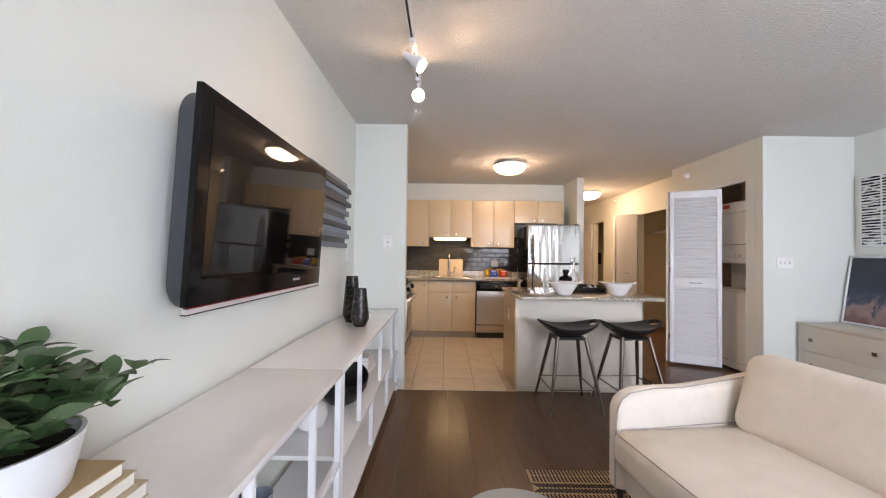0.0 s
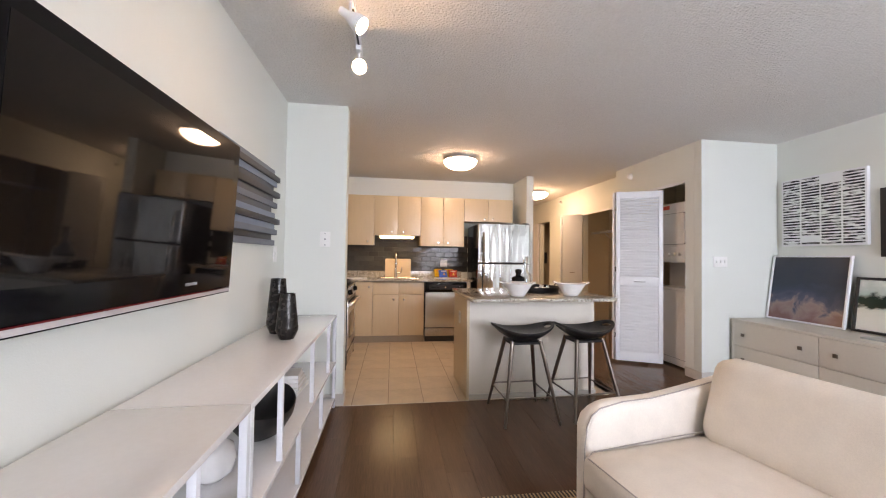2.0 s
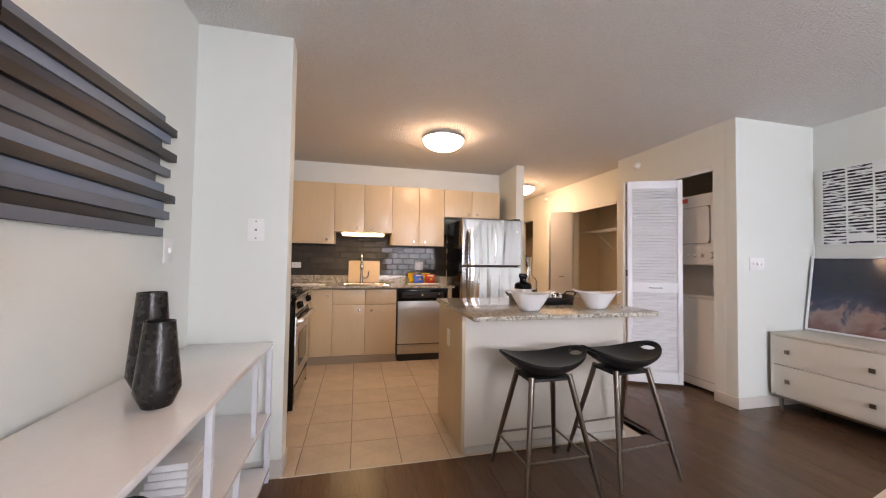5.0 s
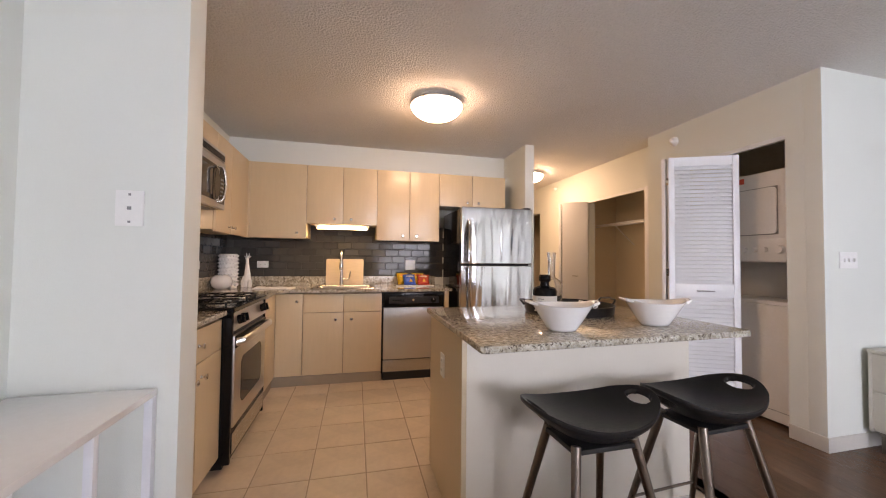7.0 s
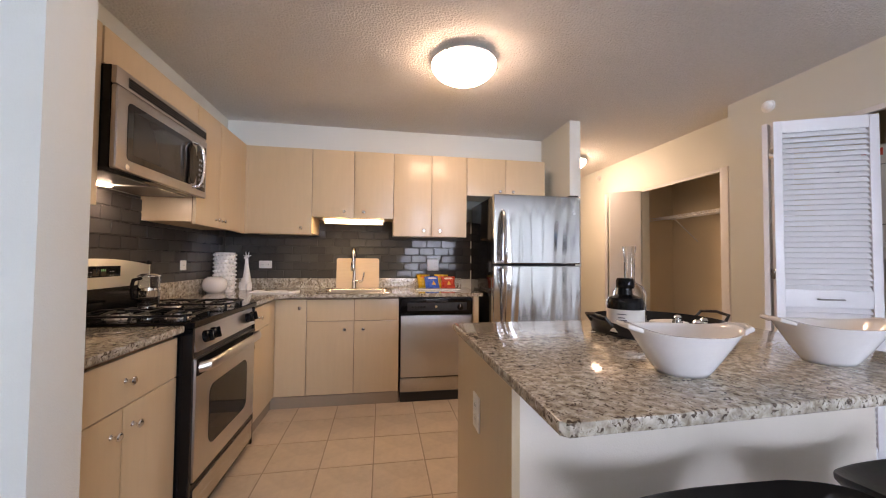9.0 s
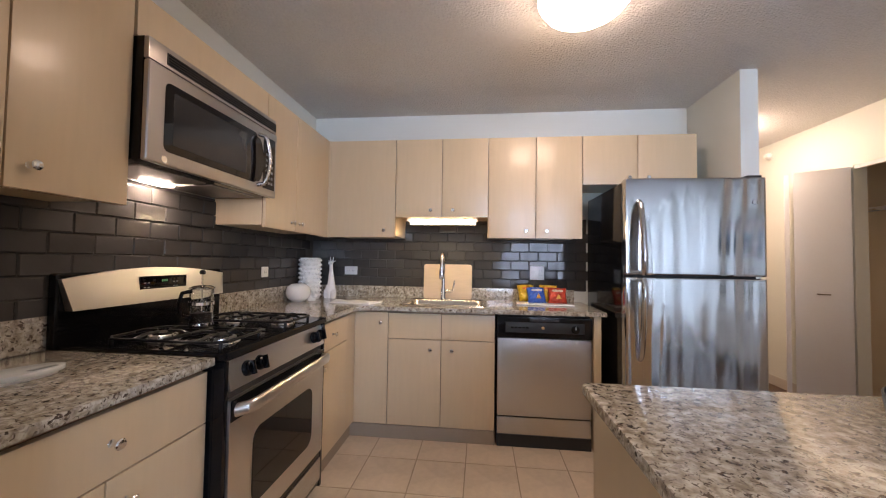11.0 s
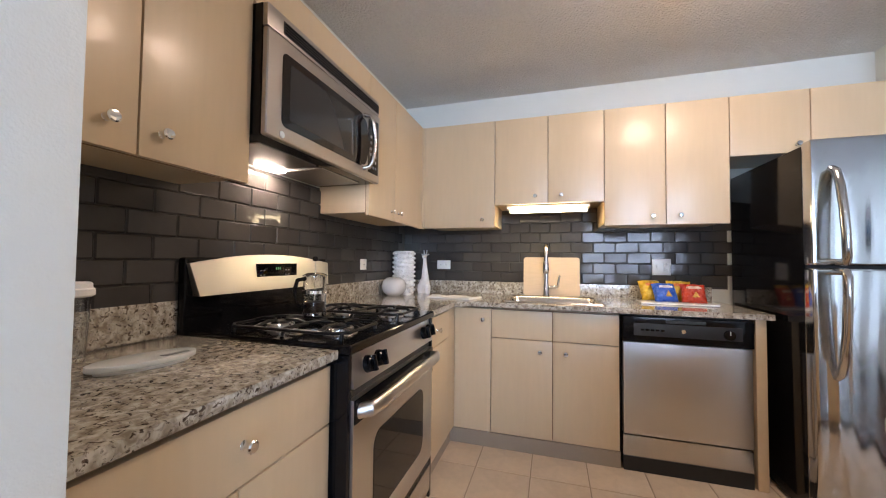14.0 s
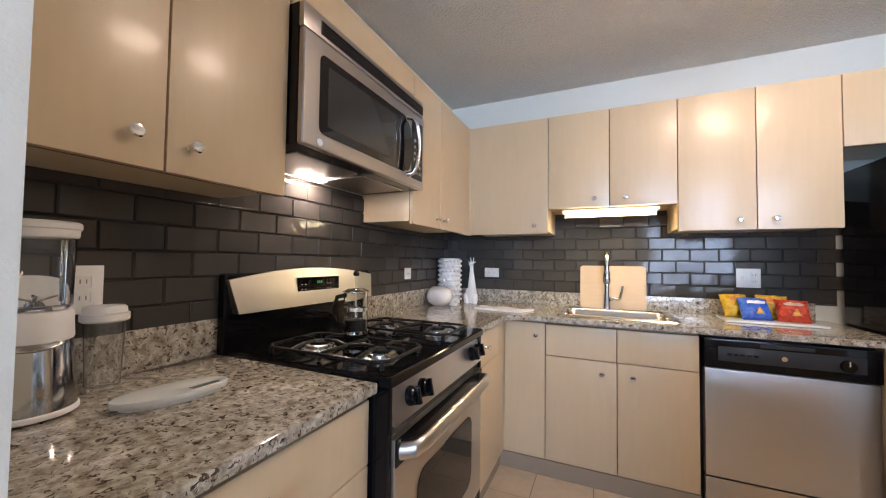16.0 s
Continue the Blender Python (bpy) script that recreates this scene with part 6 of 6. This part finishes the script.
# stripe canvas
cv = thing("canvas_print", "white canvas with four columns of black stripes", "canvas", at=(4.24, 2.6, 1.41))
part("panel", box(4.222, 4.258, 2.262, 2.948, 1.410, 2.095, 0.002), WHITEP, cv)
STRIPE = mat("stripe_ink", (0.012, 0.012, 0.013), rough=0.6)
sn, sl_ = STRIPE.node_tree.nodes, STRIPE.node_tree.links
_t, _r, _tc = sn.new("ShaderNodeTexNoise"), sn.new("ShaderNodeValToRGB"), sn.new("ShaderNodeTexCoord")
_mp = sn.new("ShaderNodeMapping")
_mp.inputs["Scale"].default_value = (1, 5, 24)
_geo = sn.new("ShaderNodeNewGeometry")
sl_.new(_geo.outputs["Position"], _mp.inputs["Vector"])
sl_.new(_mp.outputs[0], _t.inputs["Vector"])
_t.inputs["Scale"].default_value, _t.inputs["Detail"].default_value = 2.3, 7
sl_.new(_t.outputs[0], _r.inputs[0])
_r.color_ramp.elements[0].position, _r.color_ramp.elements[0].color = 0.53, (0.012, 0.012, 0.013, 1)
_r.color_ramp.elements[1].position, _r.color_ramp.elements[1].color = 0.60, (0.72, 0.72, 0.72, 1)
sl_.new(_r.outputs[0], sn["Principled BSDF"].inputs["Base Color"])
strip_me = mesh_of("stripe", box(-0.0012, 0, -0.076, 0.076, -0.0082, 0.0082), STRIPE)
rs = random.Random(5)
for c in range(4):
    for r in range(24):
        if (c, r) in ((1, 21), (1, 22), (1, 23), (2, 1), (2, 2)):
            continue
        piece("stripe", strip_me, cv, 4.2218, 2.352 + c * 0.1675, 1.435 + r * 0.0276, rs.uniform(-0.0, 0.0))

# ---- track light ----
tl = thing("track_light", "white ceiling track with two lit spot heads", "track light", at=(-0.06, 1.4, TOP))
part("track", box(-0.078, -0.042, 0.55, 1.965, TOP - 0.022, TOP - 0.0005, 0.002), WHITEP, tl)
part("slot", box(-0.066, -0.054, 0.56, 1.955, TOP - 0.0235, TOP - 0.0222), BLACKM, tl, "dark slot of the track")
for y, aim, yaw in ((1.46, -52, 78), (1.90, -58, 8)):
    hb = part("connector", box(-0.075, -0.045, y - 0.045, y + 0.045, TOP - 0.052, TOP - 0.024, 0.003), WHITEP, tl, "white connector")
    part("arm", tube([(-0.06, y, TOP - 0.052), (-0.06, y, TOP - 0.115)], 0.007, 10), WHITEP, tl)
    m = pose(-0.06, y, TOP - 0.125, 0, 0, yaw) @ pose(0, 0, 0, aim, 0, 0)
    hd_ = part("head", turned(lathe([(0, 0.06), (0.018, 0.06), (0.020, 0.02), (0.042, -0.045), (0.044, -0.075), (0.040, -0.075), (0.036, -0.045), (0, -0.03)], 28), m), WHITEP, tl, "white spot head", 50)
    part("bulb", turned(lathe([(0, -0.034), (0.026, -0.045), (0.028, -0.060), (0.018, -0.072), (0, -0.077)], 24), m), GLOW_BULB, hd_, "lit bulb", 60)

# ---- floor pieces and wall tiles ----
def slab_mesh(name, sx, sy, sz, bev, material):
    return mesh_of(name, box(-sx / 2, sx / 2, -sy / 2, sy / 2, -sz, 0, bev, 1), material)


TP_X, TP_Y = 0.305, 0.325
tile_me = slab_mesh("tile", TP_X - 0.006, TP_Y - 0.006, 0.010, 0.0015, TILE)
for i in range(-3, 8):
    for j in range(9):
        x, y = 0.143 + (i + 0.5) * TP_X, 2.803 + (j + 0.5) * TP_Y
        if x < -0.75 or y > 5.5 or (x > 2.2):
            continue
        if 1.05 < x < 1.9 and 3.0 < y < 3.35:
            continue
        piece("tile", tile_me, floor, x, y, 0.0)
PW, PL = 0.152, 1.22
plank_me = slab_mesh("plank", PW - 0.0005, PL - 0.0005, 0.010, 0.0003, WOOD)
rng = random.Random(4)
for i in range(34):
    x = XL + (i + 0.5) * PW
    off = rng.random() * PL
    y = YW - PL + off + PL / 2
    while y - PL / 2 < 8.4:
        y0, y1 = max(y - PL / 2, YW), min(y + PL / 2, 8.4 if x > 2.22 else 2.80)
        if x < 2.22:
            if y0 < 2.80 and x < XR:
                if y1 - y0 > PL - 0.01:
                    piece("plank", plank_me, floor, x, y, 0.0)
                elif y1 - y0 > 0.03:
                    piece("plank", slab_mesh("plank_cut", PW - 0.0005, y1 - y0 - 0.0005, 0.010, 0.0003, WOOD), floor, x, (y0 + y1) / 2, 0.0)
        elif x < 4.3 and y1 > y0:
            if y1 - y0 > PL - 0.01:
                piece("plank", plank_me, floor, x, y, 0.0)
            elif y1 - y0 > 0.03:
                piece("plank", slab_mesh("plank_cut", PW - 0.0005, y1 - y0 - 0.0005, 0.010, 0.0003, WOOD), floor, x, (y0 + y1) / 2, 0.0)
        y += PL
part("threshold_strip", box(-0.235, 0.84, 2.796, 2.803, -0.01, 0.002, 0.001), TRIM, floor)
# smoke glass tiles
TW, TH = 0.1535, 0.0775
rt = random.Random(8)


def set_tile(me, wall, x, y, z):
    """A wall tile, bedded a little out of true."""
    piece("tile", me, wall, 0, 0, 0).matrix_basis = pose(x, y, z, rt.uniform(-1, 1), rt.uniform(-0.5, 0.5), rt.uniform(-1, 1))



st_y = mesh_of("tile", box(-TW / 2 + 0.0007, TW / 2 - 0.0007, -0.009, 0, -TH / 2 + 0.0007, TH / 2 - 0.0007, 0.0045, 1), SPLASH, 20)
st_x = mesh_of("tile", box(0, 0.009, -TW / 2 + 0.0007, TW / 2 - 0.0007, -TH / 2 + 0.0007, TH / 2 - 0.0007, 0.0045, 1), SPLASH, 20)
part("grout_bed", box(-0.978, 1.40, YB - 0.003, YB - 0.0005, 1.00, 1.60), SPLASHG, wall_kb)
part("grout_bed", box(-0.9795, -0.977, 2.960, YB - 0.004, 0.95, 1.57), SPLASHG, wall_kl)
for r in range(8):
    z = 1.0135 + (r + 0.5) * TH
    for k in range(-1, 17):
        x = -0.985 + (k + (0.5 if r % 2 else 1.0)) * TW
        if -0.92 < x < 1.40 and (z < 1.44 or (-0.13 < x < 0.58 and z < 1.58)):
            set_tile(st_y, wall_kb, x, YB - 0.0022, z)
    for k in range(18):
        y = 2.99 + (k + (0.5 if r % 2 else 1.0)) * TW
        if y < 5.52 and (z < 1.44 or (3.62 < y < 4.40 and z < 1.58)):
            set_tile(st_x, wall_kl, -0.9778, y, z)
for r in range(-1, 0):
    z = 1.0135 + (r + 0.5) * TH
    for k in range(5):
        set_tile(st_x, wall_kl, -0.9778, 3.66 + (k + 0.5) * TW, z)
